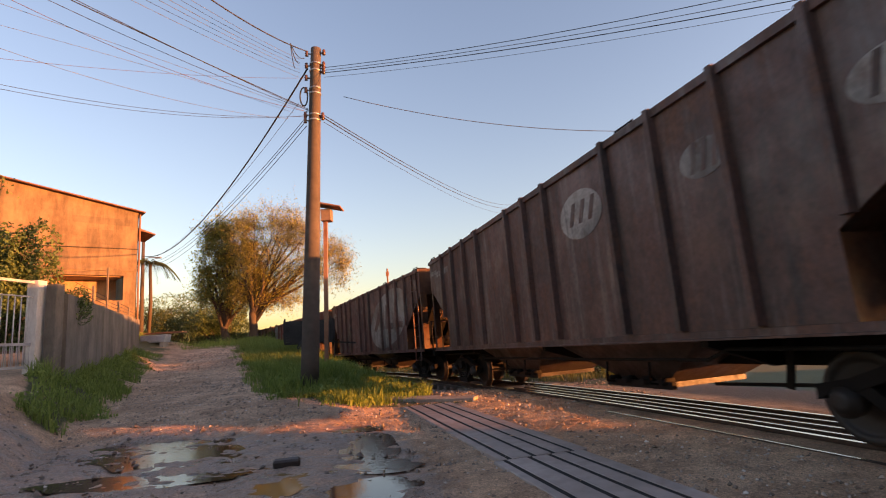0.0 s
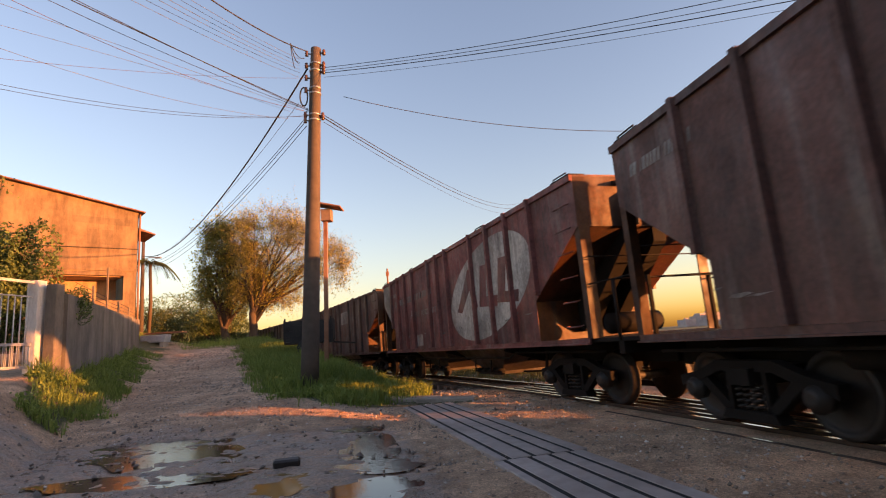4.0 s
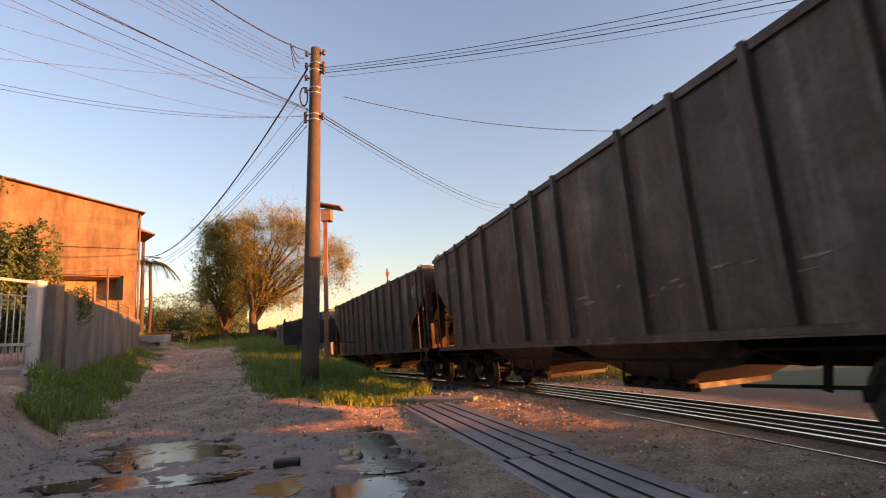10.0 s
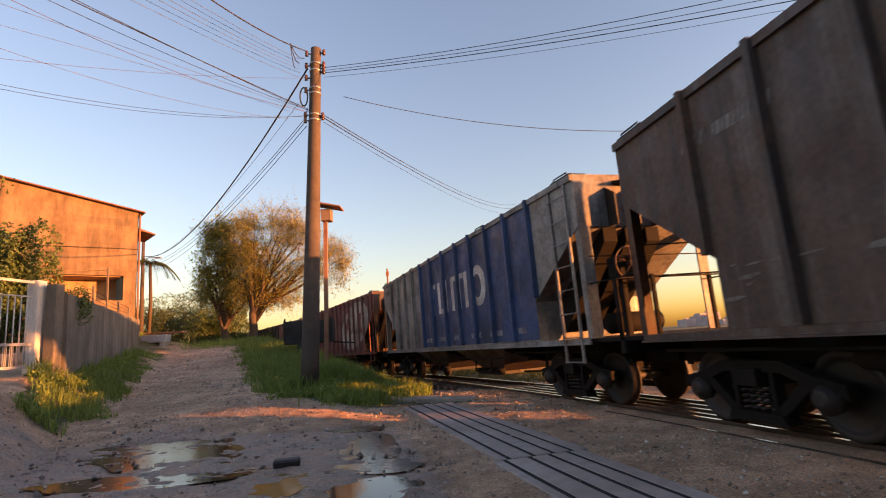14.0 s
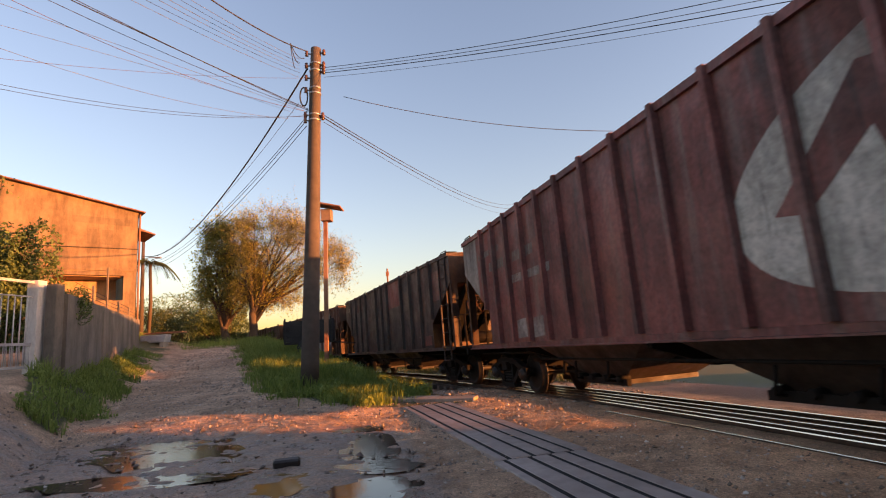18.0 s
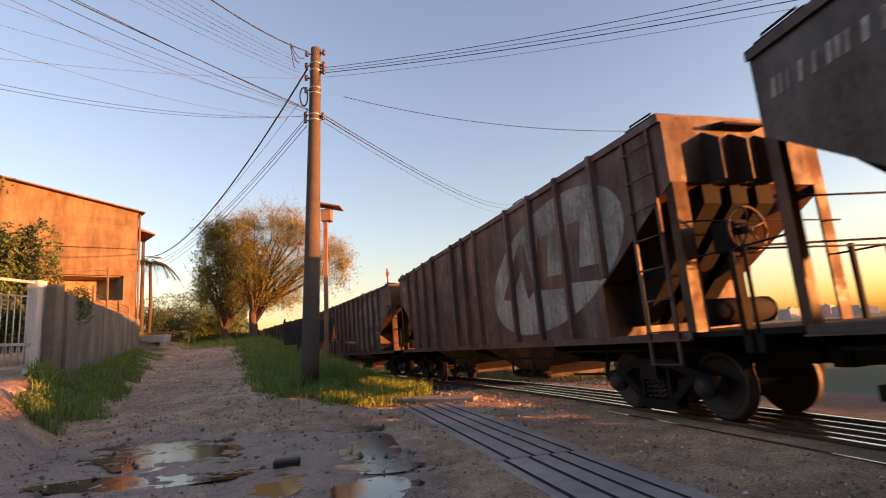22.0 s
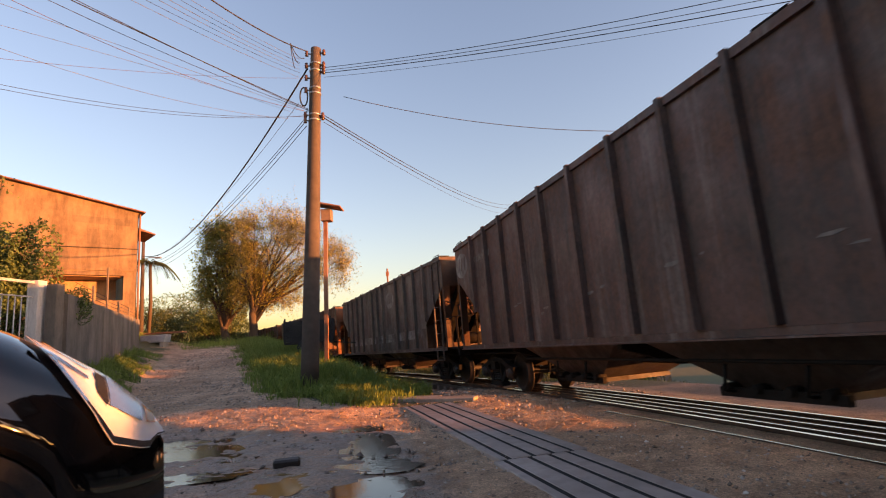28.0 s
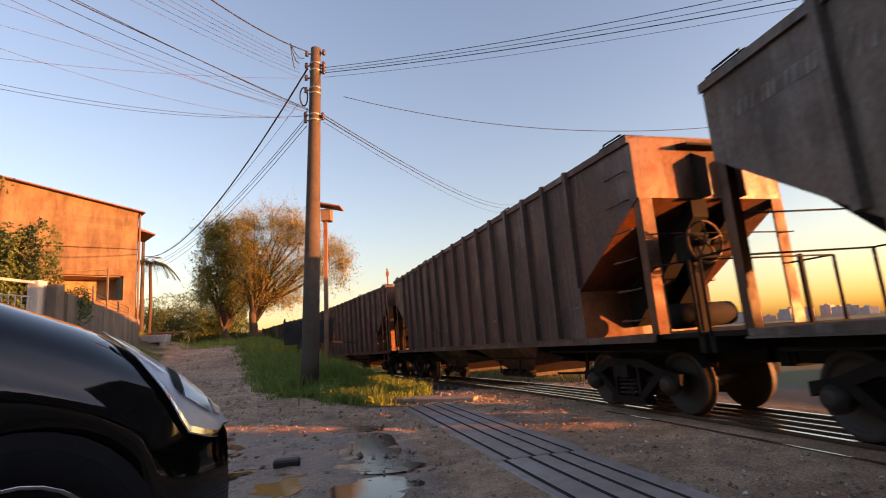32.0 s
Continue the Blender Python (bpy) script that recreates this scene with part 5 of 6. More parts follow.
# ---- plants ----
def leaf_material(name, a, b_, glow=0.35):
    m, n, l, b = material(name, 0.65)
    g = n.new("ShaderNodeNewGeometry")
    c = ramp(n, l, g.outputs["Random Per Island"], [(0.0, a), (1.0, b_)])
    l.new(c, b.inputs["Base Color"])
    t = n.new("ShaderNodeBsdfTranslucent")
    l.new(c, t.inputs["Color"])
    mx = n.new("ShaderNodeMixShader")
    mx.inputs["Fac"].default_value = glow
    l.new(b.outputs["BSDF"], mx.inputs[1])
    l.new(t.outputs["BSDF"], mx.inputs[2])
    l.new(mx.outputs["Shader"], n["Material Output"].inputs["Surface"])
    return m


BARK = grained("bark", (0.045, 0.032, 0.024), (0.12, 0.085, 0.06), 6, 0.95, 0, 0.8, (1, 1, 0.25))
LEAF = leaf_material("leaf_green", (0.12, 0.145, 0.022), (0.33, 0.29, 0.055), 0.45)
LEAF_DRY = leaf_material("leaf_olive", (0.21, 0.2, 0.035), (0.46, 0.39, 0.085), 0.45)
LEAF_DARK = leaf_material("leaf_dark", (0.035, 0.055, 0.014), (0.1, 0.12, 0.03))
LEAF_GARDEN = leaf_material("leaf_garden", (0.035, 0.07, 0.018), (0.12, 0.17, 0.05), 0.25)
GRASS_DULL = leaf_material("grass_dull", (0.045, 0.065, 0.018), (0.13, 0.14, 0.045), 0.3)
GRASS = leaf_material("grass_blade", (0.1, 0.17, 0.028), (0.26, 0.34, 0.08), 0.38)


def leaf_mesh(name, pts, size, mat, rnd, aspect=0.5):
    """Small bent leaves, four corners each, at the points."""
    n = len(pts)
    P = np.asarray(pts, float)
    r = np.random.RandomState(rnd.randrange(9999))
    d = r.normal(size=(n, 3))
    d /= np.linalg.norm(d, axis=1)[:, None]
    e = np.cross(d, r.normal(size=(n, 3)))
    e /= np.linalg.norm(e, axis=1)[:, None] + 1e-9
    k = size * r.uniform(0.6, 1.4, (n, 1))
    v = np.empty((n, 4, 3))
    v[:, 0], v[:, 1], v[:, 2], v[:, 3] = P - d * k / 2, P + e * k * aspect / 2, P + d * k / 2, P - e * k * aspect / 2
    me = bpy.data.meshes.new(name)
    me.from_pydata(v.reshape(-1, 3).tolist(), [], np.arange(n * 4).reshape(n, 4).tolist())
    me.materials.append(mat)
    return me


def tree(label, base, fork, lobes, clusters, leaves, size, mat, seed, radius, lean=0.0, fuzz=0.45, forks=5):
    """A tapered trunk, limbs that fork towards the lobes, and twigs with leaves in tufts.
    lobes: (x, y, z, rx, ry, rz) from the foot of the tree."""
    rnd = random.Random(seed)
    t = thing("tree", label, "tree", pose(*base))
    bt, bl = bmesh.new(), bmesh.new()
    top = Vector((lean * fork, 0, fork))
    way = [Vector((lean * fork * u + 0.09 * math.sin(5 * u), 0.06 * math.sin(4 * u + 1), -0.3 + (fork + 0.3) * u)) for u in [i / 14 for i in range(14)]] + [top]
    tube(bt, way, radius * 1.1, 14, radius * 0.85)
    for v in bt.verts:
        u = max(0.0, v.co.z / fork)
        ax = Vector((lean * fork * u, 0, v.co.z))
        v.co += (v.co - ax) * (0.55 * max(0, 1 - u * 3.2) ** 2 + 0.3 * noise.noise(v.co * 2.3 + Vector((seed, 0, 0))))
    part("trunk", bt, BARK, t)
    pts = []
    limbs = []
    for x, y, z, rx, ry, rz in lobes:
        for k in range(forks):
            e = Vector((x + rnd.uniform(-0.5, 0.5) * rx, y + rnd.uniform(-0.5, 0.5) * ry, z + rnd.uniform(-0.5, 0.6) * rz))
            m1 = top.lerp(e, 0.4) + Vector((rnd.gauss(0, 0.3), rnd.gauss(0, 0.3), 0.1))
            m2 = top.lerp(e, 0.75) + Vector((rnd.gauss(0, 0.3), rnd.gauss(0, 0.3), 0.2))
            root = way[rnd.randrange(8, 15)] if k else top
            line = [root, root.lerp(m1, 0.5) + Vector((0, 0, 0.15)), m1, m2, e]
            tube(bl, line, radius * 0.5, 6, 0.014)
            limbs.append(line)
    for x, y, z, rx, ry, rz in lobes:
        for k in range(clusters):
            v = Vector((rnd.gauss(0, 1), rnd.gauss(0, 1), rnd.gauss(0, 1))).normalized() * rnd.random() ** 0.4
            c = Vector((x + v.x * rx, y + v.y * ry, z + v.z * rz))
            near = min((p for ln in limbs for p in ln[1:]), key=lambda p: (p - c).length)
            mid_ = near.lerp(c, 0.5) + Vector((rnd.gauss(0, 0.12), rnd.gauss(0, 0.12), rnd.gauss(0, 0.1)))
            tube(bl, [near, mid_, c], 0.017, 3, 0.004)
            f = fuzz * rnd.uniform(0.6, 1.4)
            for q in range(6):
                e = c + Vector((rnd.gauss(0, f), rnd.gauss(0, f), rnd.gauss(0, f)))
                tube(bl, [mid_.lerp(c, 0.6), e], 0.006, 3, 0.002)
                for w in range(leaves // 6):
                    pts.append(mid_.lerp(e, rnd.uniform(0.3, 1.1)) + Vector((rnd.gauss(0, 0.16), rnd.gauss(0, 0.16), rnd.gauss(0, 0.16))))
    part("branchwork", bl, BARK, t)
    part("crown", leaf_mesh("crown", pts, size, mat, rnd), None, t)
    return t


def shrub(label, base, rx, ry, rz, leaves, size, mat, seed, name="bush", lumpy=14):
    rnd = random.Random(seed)
    t = thing(name, label, "bush", pose(*base))
    lumps = [(rnd.uniform(-0.75, 0.75) * rx, rnd.uniform(-0.75, 0.75) * ry, rnd.uniform(0.2, 0.85) * rz, rnd.uniform(0.25, 0.5)) for _ in range(lumpy)]
    bm = bmesh.new()
    for x, y, z, k in lumps:
        tube(bm, [(x * 0.2, y * 0.2, -0.1), (x * 0.6, y * 0.6, z * 0.5), (x, y, z)], 0.04 * rz ** 0.5, 5, 0.01)
    part("branchwork", bm, BARK, t)
    pts = []
    for _ in range(leaves):
        x, y, z, k = rnd.choice(lumps)
        v = Vector((rnd.gauss(0, 1), rnd.gauss(0, 1), rnd.gauss(0, 1))).normalized() * k * rnd.uniform(0.5, 1.1) ** 0.5
        pts.append((x + v.x * rx, y + v.y * ry, max(0.02, z + v.z * rz * 0.7)))
    part("foliage", leaf_mesh("foliage", pts, size, mat, rnd), None, t)
    return t


tree("leafy tree with a forked trunk beside the dirt road", (-16.1, 38.0, gz(-16.1, 38.0)), 1.3,
     ((-0.3, 0, 8.4, 1.3, 1.3, 1.5), (0.9, 0, 7.6, 1.7, 1.5, 2.2), (-0.9, 0, 6.3, 1.2, 1.3, 2.0), (1.5, 0.4, 5.2, 1.3, 1.4, 2.2), (-1.3, 0, 4.2, 0.9, 0.9, 1.6), (0.5, 0, 3.6, 1.1, 1.1, 1.3), (0.1, 0.3, 6.0, 1.0, 1.2, 2.0)), 62, 72, 0.14, LEAF, 3, 0.26, 0.05, 0.34, 3)
tree("sparse tree with many fine twigs catching the sun", (-13.5, 36.0, gz(-13.5, 36.0)), 2.3,
     ((1.4, 0, 7.9, 2.1, 2.0, 2.0), (4.1, 0, 5.9, 2.0, 1.9, 2.2), (-0.1, 0, 7.0, 1.4, 1.5, 2.3), (2.6, 0.5, 4.6, 2.2, 1.8, 1.7), (6.0, 0, 5.0, 1.3, 1.2, 1.9), (3.1, 0, 7.7, 1.7, 1.5, 1.5), (1.0, 0, 5.2, 1.4, 1.4, 2.0), (1.9, 0.4, 3.0, 1.7, 1.4, 1.0), (-0.5, 0.5, 3.6, 0.8, 1.0, 1.3)), 84, 78, 0.09, LEAF_DRY, 8, 0.27, 0.16, 0.46, 5)
shrub("large leafy garden tree behind the wall", (-13.8, 15.4, 1.9), 1.5, 1.5, 3.75, 30000, 0.12, LEAF_GARDEN, 5, lumpy=46)
shrub("leafy creeper spilling over the wall", (-9.6, 13.3, 2.2), 0.45, 0.7, 1.05, 3000, 0.07, LEAF_GARDEN, 6, "creeper", 16)
for k, (x, y, rx, rz, m_) in enumerate(((-23.5, 47, 3.5, 3.6, LEAF_DARK), (-19.5, 46, 2.6, 3.0, LEAF_GARDEN), (-27.5, 52, 4.0, 4.8, LEAF_GARDEN), (-15.8, 45, 2.6, 3.3, LEAF_DARK), (-11.5, 43, 2.4, 2.2, LEAF_DRY), (-31, 50, 4.0, 4.0, LEAF_DARK), (-21.5, 50, 3.0, 4.6, LEAF_DARK), (-17.0, 52, 4, 3.4, LEAF_GARDEN), (-8.6, 38, 1.6, 1.3, LEAF), (-35, 46, 4, 4, LEAF_DARK), (-13.5, 50, 3.5, 3.0, LEAF_DARK), (-10.2, 41, 1.8, 2.6, LEAF_DRY), (-12.3, 42, 1.8, 2.3, LEAF))):
    shrub("dense sunlit thicket at the end of the road", (x, y, gz(x, y)), rx, rx * 0.7, rz, 9500, 0.17, m_, 20 + k, "thicket", 22)
for k, (x, y, r_, h_, m_) in enumerate(((5.6, 17.4, 0.8, 0.7, LEAF_DRY), (7.2, 22.0, 1.5, 1.2, LEAF), (3.6, 20.5, 1.2, 1.0, LEAF), (1.0, 26, 1.5, 1.2, LEAF))):
    shrub("low yellowish roadside bush beyond the track", (x, y, gz(x, y)), r_, r_, h_, 1400, 0.12, m_, 60 + k)

for k in range(2, 15):
    q = on_line(9 + k * 3.4, -8.6 - 1.2 * math.sin(k * 2.1), 0)
    shrub("rough dark scrub on the bank beyond the track", (q.x, q.y, gz(q.x, q.y)), 2.1, 1.6, 2.5 + 0.3 * math.sin(k * 1.7), 1700, 0.19, (LEAF_DARK, LEAF, LEAF_DARK, LEAF_DRY)[k % 4], 80 + k)

# thin sapling behind the gate
sap = thing("sapling", "thin bare sapling with a few leaves at its top", "sapling", pose(-11.9, 13.6, gz(-11.9, 13.6)))
bm = bmesh.new()
hs = 6.38 - gz(-11.9, 13.6)
tube(bm, [(-0.05, 0, -0.1), (0.02, 0, hs * 0.4), (0.0, 0, hs * 0.8), (0.08, 0, hs)], 0.025, 6, 0.008)
part("stem", bm, BARK, sap)
rnd = random.Random(77)
pts = [(0.06 + rnd.gauss(0, 0.12), rnd.gauss(0, 0.12), hs - abs(rnd.gauss(0, 0.25)) + 0.05) for _ in range(60)]
part("foliage", leaf_mesh("foliage", pts, 0.1, LEAF_GARDEN, rnd), None, sap)

# palm by the house
palm = thing("palm_tree", "small palm tree with drooping fronds beside the house", "palm", pose(-19.3, 34.0, gz(-19.3, 34.0)))
bm = bmesh.new()
tube(bm, [(0, 0, -0.2), (0.1, 0, 2.2), (0.0, 0, 4.8)], 0.12, 8, 0.09)
part("trunk", bm, BARK, palm)
rnd = random.Random(4)
for k in range(15):
    a, el = 2 * math.pi * k / 15 + rnd.uniform(-0.2, 0.2), rnd.uniform(0.0, 1.0)
    d = Vector((math.cos(a), math.sin(a), 0))
    pts = [Vector((0, 0, 4.8)) + d * (1.7 * t) + Vector((0, 0, (0.4 + el) * t - (1.6 + 0.4 * el) * t * t)) for t in [i / 8 for i in range(9)]]
    bm = bmesh.new()
    tube(bm, pts, 0.025, 4, 0.006)
    for i in range(1, 9):
        for s in (-1, 1):
            for h in (0.0, 0.5):
                p = pts[i].lerp(pts[i - 1], h)
                side = d.cross(Vector((0, 0, 1))) * s
                q = p + side * 0.42 * (1.1 - i / 12) + Vector((0, 0, -0.28)) + d * 0.15
                w = d * 0.035
                bm.faces.new([bm.verts.new(v) for v in (p - w, p + w, q)])
    part("frond", bm, LEAF_DARK, palm)

# grass: blades by the thousand, as stuff
def grass(name, label, pts, h, seed, mat):
    r = np.random.RandomState(seed)
    P = np.asarray(pts)
    n = len(P)
    a = r.uniform(0, 2 * np.pi, n)
    lush = np.array([noise.noise(Vector((p[0] * 0.8, p[1] * 0.8, 1.0))) for p in P])
    hh = h * r.uniform(0.35, 1.2, n) * (1 + 0.9 * lush)
    w = 0.006 + 0.008 * r.rand(n)
    bend = r.normal(0, 0.35, (n, 2)) * hh[:, None]
    v = np.zeros((n, 5, 3))
    side = np.stack([np.cos(a), np.sin(a)], 1) * w[:, None]
    v[:, 0, :2], v[:, 1, :2] = P[:, :2] - side, P[:, :2] + side
    v[:, 0, 2] = v[:, 1, 2] = P[:, 2] - 0.02
    v[:, 2, :2], v[:, 3, :2] = P[:, :2] + side * 0.7 + bend * 0.35, P[:, :2] - side * 0.7 + bend * 0.35
    v[:, 2, 2] = v[:, 3, 2] = P[:, 2] + hh * 0.6
    v[:, 4, :2], v[:, 4, 2] = P[:, :2] + bend, P[:, 2] + hh
    k = np.arange(n)[:, None] * 5
    faces = np.concatenate([k + np.array([0, 1, 2, 3])], 0).tolist() + (k + np.array([3, 2, 4])).tolist()
    me = bpy.data.meshes.new(name)
    me.from_pydata(v.reshape(-1, 3).tolist(), [], faces)
    me.materials.append(mat)
    tagged(new(name, me), label, "grass", kind="stuff")


def scatter(n, x0, x1, y0, y1, keep, seed):
    r = np.random.RandomState(seed)
    x, y = r.uniform(x0, x1, n), r.uniform(y0, y1, n)
    s, o = line_of(x, y)
    wob = np.array([noise.noise(Vector((a * 0.9, b * 0.9, 9.0))) + 0.5 * noise.noise(Vector((a * 3.1, b * 3.1, 2.0))) for a, b in zip(x, y)])
    k = keep(x + 0.38 * wob, y + 0.38 * wob, o)
    clump = np.array([noise.noise(Vector((a * 1.3, b * 1.3, 4.0))) for a, b in zip(x, y)])
    k &= clump + r.uniform(-0.3, 0.5, n) > -0.02
    x, y = x[k], y[k]
    return np.stack([x, y, ground_z(x, y)], 1)


verge = scatter(90000, -14, -5, 8.9, 26, lambda x, y, o: (-x - (0.455 * y + 2.4) > -0.1) & (-x - (0.455 * y + 2.4) < np.clip(0.55 + 0.3 * (y - 9.0), 0.5, 1.5)), 1)
grass("verge_grass", "tufts of green grass along the wall", verge, 0.26, 2, GRASS)
mid = scatter(230000, -14, -0.6, 10.4, 36, lambda x, y, o: (o > 1.9) & (x + 0.42 * y > 0.9) & (x < -1.3 - (11.9 - y) * 0.55) & (y > 10.9 - (x + 2.6) * 0.2) & (y - np.clip(-2.7 - x, 0, 9) > 10.8), 3)
grass("meadow_grass", "long green grass round the pole", mid, 0.34, 4, GRASS)
edge = scatter(60000, -14, -0.6, 10.2, 30, lambda x, y, o: (o > 1.7) & (x + 0.42 * y > 0.45) & (x < -0.95 - (11.9 - y) * 0.55) & (y > 10.5 - (x + 2.6) * 0.2) & (y - np.clip(-2.7 - x, 0, 9) > 10.35), 13)
grass("edge_grass", "short thin grass at the edge of the dirt road", edge, 0.13, 14, GRASS)
far_g = scatter(40000, -30, -3, 30, 46, lambda x, y, o: (o > 2.0), 5)
grass("far_grass", "rough grass at the end of the road", far_g, 0.35, 6, GRASS)
beyond = scatter(150000, -8, 13, 2, 40, lambda x, y, o: (o < -1.35) & (o > -6.5) & (y > 14.2), 7)
grass("bank_grass", "grass on the bank beyond the track", beyond, 0.24, 8, GRASS_DULL)

# broad-leaved weeds among the grass
def weeds(name, label, pts, seed, size, mat):
    r = np.random.RandomState(seed)
    pick = pts[r.choice(len(pts), len(pts) // 5, replace=False)]
    tall = np.array([max(0.05, 0.16 + 0.22 * noise.noise(Vector((p[0] * 1.6, p[1] * 1.6, 3.0)))) for p in pick])
    pick = np.repeat(pick, 4, axis=0) + r.normal(0, 0.05, (len(pick) * 4, 3)) * np.array([1, 1, 0.2])
    pick[:, 2] += np.repeat(tall, 4) * r.uniform(0.1, 1.0, len(pick))
    me = leaf_mesh(name, pick, size, mat, random.Random(seed), 0.55)
    tagged(new(name, me), label, "weeds", kind="stuff")


weeds("verge_weeds", "low broad-leaved weeds along the wall", verge, 31, 0.07, GRASS)
weeds("meadow_weeds", "broad-leaved weeds in the long grass", mid, 32, 0.075, GRASS)

# loose stones on the dirt
def stones(name, label, n, x0, x1, y0, y1, keep, seed, s0, s1, mat):
    r = np.random.RandomState(seed)
    x, y = r.uniform(x0, x1, n), r.uniform(y0, y1, n)
    s, o = line_of(x, y)
    k = keep(x, y, o)
    x, y = x[k], y[k]
    n = len(x)
    z = ground_z(x, y)
    size = s0 + (s1 - s0) * r.rand(n) ** 3
    base = np.array([(1, 0, 0), (-1, 0, 0), (0, 1, 0), (0, -1, 0), (0, 0, 0.7), (0, 0, -0.5)], float)
    v = base[None] * size[:, None, None] * r.uniform(0.6, 1.4, (n, 6, 1)) + r.normal(0, 0.15, (n, 6, 3)) * size[:, None, None]
    v += np.stack([x, y, z + size * 0.15], 1)[:, None]
    f = np.array([(0, 2, 4), (2, 1, 4), (1, 3, 4), (3, 0, 4), (2, 0, 5), (1, 2, 5), (3, 1, 5), (0, 3, 5)])
    me = bpy.data.meshes.new(name)
    me.from_pydata(v.reshape(-1, 3).tolist(), [], (np.arange(n)[:, None, None] * 6 + f[None]).reshape(-1, 3).tolist())
    me.materials.append(mat)
    tagged(new(name, me), label, "stones", kind="stuff")


def stone_material():
    m, n, l, b = material("stone_bits", 0.85)
    g = n.new("ShaderNodeNewGeometry")
    l.new(ramp(n, l, g.outputs["Random Per Island"], [(0.0, (0.14, 0.1, 0.075)), (0.7, (0.38, 0.28, 0.215)), (0.9, (0.46, 0.38, 0.32)), (1.0, (0.72, 0.66, 0.6))]), b.inputs["Base Color"])
    return m


STONE = stone_material()
DIRT_BITS = grained("dirt_clods", (0.1, 0.07, 0.055), (0.26, 0.19, 0.15), 9, 0.5)
def off_water(x, y):
    k = np.ones(len(x), bool)
    for p in PUDDLES:
        k &= hollow(x, y, p) > (1.3 if p[7] < 0.5 else 0.5)
    return k


def gritty(x, y, o):
    """Loose gravel lies thick on the dry road and thin in the mud."""
    thick = np.array([noise.noise(Vector((a * 0.7, b * 0.9, 6.0))) for a, b in zip(x, y)])
    mud = (x < -0.2 - 0.25 * (y - 5)) & (y < 8.2)
    few = np.modf(np.abs(x * 917.3 + y * 331.7))[0]
    return (o > 1.05) & off_water(x, y) & (few < np.where(mud, 0.07, 0.62 + 0.5 * thick))



stones("mud_lumps", "clods and stones lying in the mud", 700, -7, 0.3, 4.2, 10.5, lambda x, y, o: (o > 1.2) & (x < 0.2 - (y - 5) * 0.1) & off_water(x, y), 12, 0.006, 0.045, DIRT_BITS)
stones("gravel", "loose gravel scattered over the dirt road", 62000, -8, 5, 3.2, 16, gritty, 1, 0.004, 0.026, STONE)
stones("road_gravel", "loose gravel on the road going up", 9000, -13, -2, 12, 30, lambda x, y, o: (x + 0.42 * y < 1.2) & (-x - (0.455 * y + 2.4) < 0.2), 2, 0.01, 0.035, STONE)
stones("ballast", "grey stone ballast beside the rails", 16000, -14, 4, 9, 40, lambda x, y, o: (np.abs(o) < 2.3), 3, 0.02, 0.05, STONE)
# ---- the black car that pulls up ----
CAR_BLACK = gloss("black_car_paint", (0.004, 0.004, 0.005), 0.06, 0.6)
LENS = gloss("headlight_lens", (0.78, 0.79, 0.82), 0.3, 0.5)
REFLECT = gloss("lamp_reflector", (0.6, 0.6, 0.62), 0.25, 0, 0.9)
AMBER = gloss("amber_lens", (0.5, 0.16, 0.03), 0.2)
TYRE = grained("tyre_rubber", (0.01, 0.01, 0.01), (0.024, 0.023, 0.023), 14, 0.9)
TYRE.node_tree.nodes["Principled BSDF"].inputs["Specular IOR Level"].default_value = 0.15
PLASTIC = grained("black_plastic", (0.008, 0.008, 0.008), (0.016, 0.016, 0.016), 30, 0.8)
CAR_L, WB_F, WR = 3.9, 0.64, 0.32


def car_top(d):
    """Height of the centre line d metres behind the nose."""
    pts = ((0.0, 0.6), (0.05, 0.7), (0.18, 0.82), (0.45, 0.99), (0.95, 1.19), (1.15, 1.27), (1.8, 1.6), (2.6, 1.66), (3.3, 1.56), (3.75, 1.05), (3.9, 0.8))
    for (a, za), (b, zb) in zip(pts, pts[1:]):
        if d <= b:
            t = (d - a) / (b - a)
            return za + (zb - za) * t
    return pts[-1][1]


def car_half(d):
    return 0.845 * (1 - 0.34 * max(0.0, 1 - d / 0.75) ** 2.6) * (1 - 0.12 * max(0.0, (d - 3.3) / 0.6) ** 2)


def car_section(d):
    """Half section, from the sill up to the middle of the roof or bonnet."""
    w, top = car_half(d), car_top(d)
    low = 0.22
    for c in (WB_F, WB_F + 2.5):
        r2 = 0.365 ** 2 - (d - c) ** 2
        if r2 > 0:
            low = max(low, WR + math.sqrt(r2))
    sh = min(top - 0.05, 0.57 + 0.3 * min(1.0, d / 0.7) + 0.08 * min(1, max(0, d - 0.7)))
    low = min(low, sh - 0.03)
    pts = []
    for t in (0, 0.25, 0.5, 0.75, 1.0):
        pts.append((w * (0.965 + 0.035 * math.sin(math.pi * t)), low + (sh - low) * t))
    if top > 1.28:
        k = (top - 1.28)
        pts += [(w * 0.96, sh + (1.1 - sh) * 0.6), (w * 0.93, 1.1), (w * 0.9 - 0.25 * k, 1.1 + (top - 1.1) * 0.5), (w * 0.84 - 0.4 * k, top - 0.05), (w * 0.45, top - 0.005), (0, top)]
    else:
        pts += [(w * (0.985 - 0.05 * t), sh + (top - sh) * v) for t, v in ((0.5, 0.28), (1.8, 0.55), (4.2, 0.78), (8, 0.92))] + [(w * 0.32, top - 0.004), (0, top)]
    return pts


car = thing("black_hatchback", "glossy black hatchback pulling up beside the camera", "car")
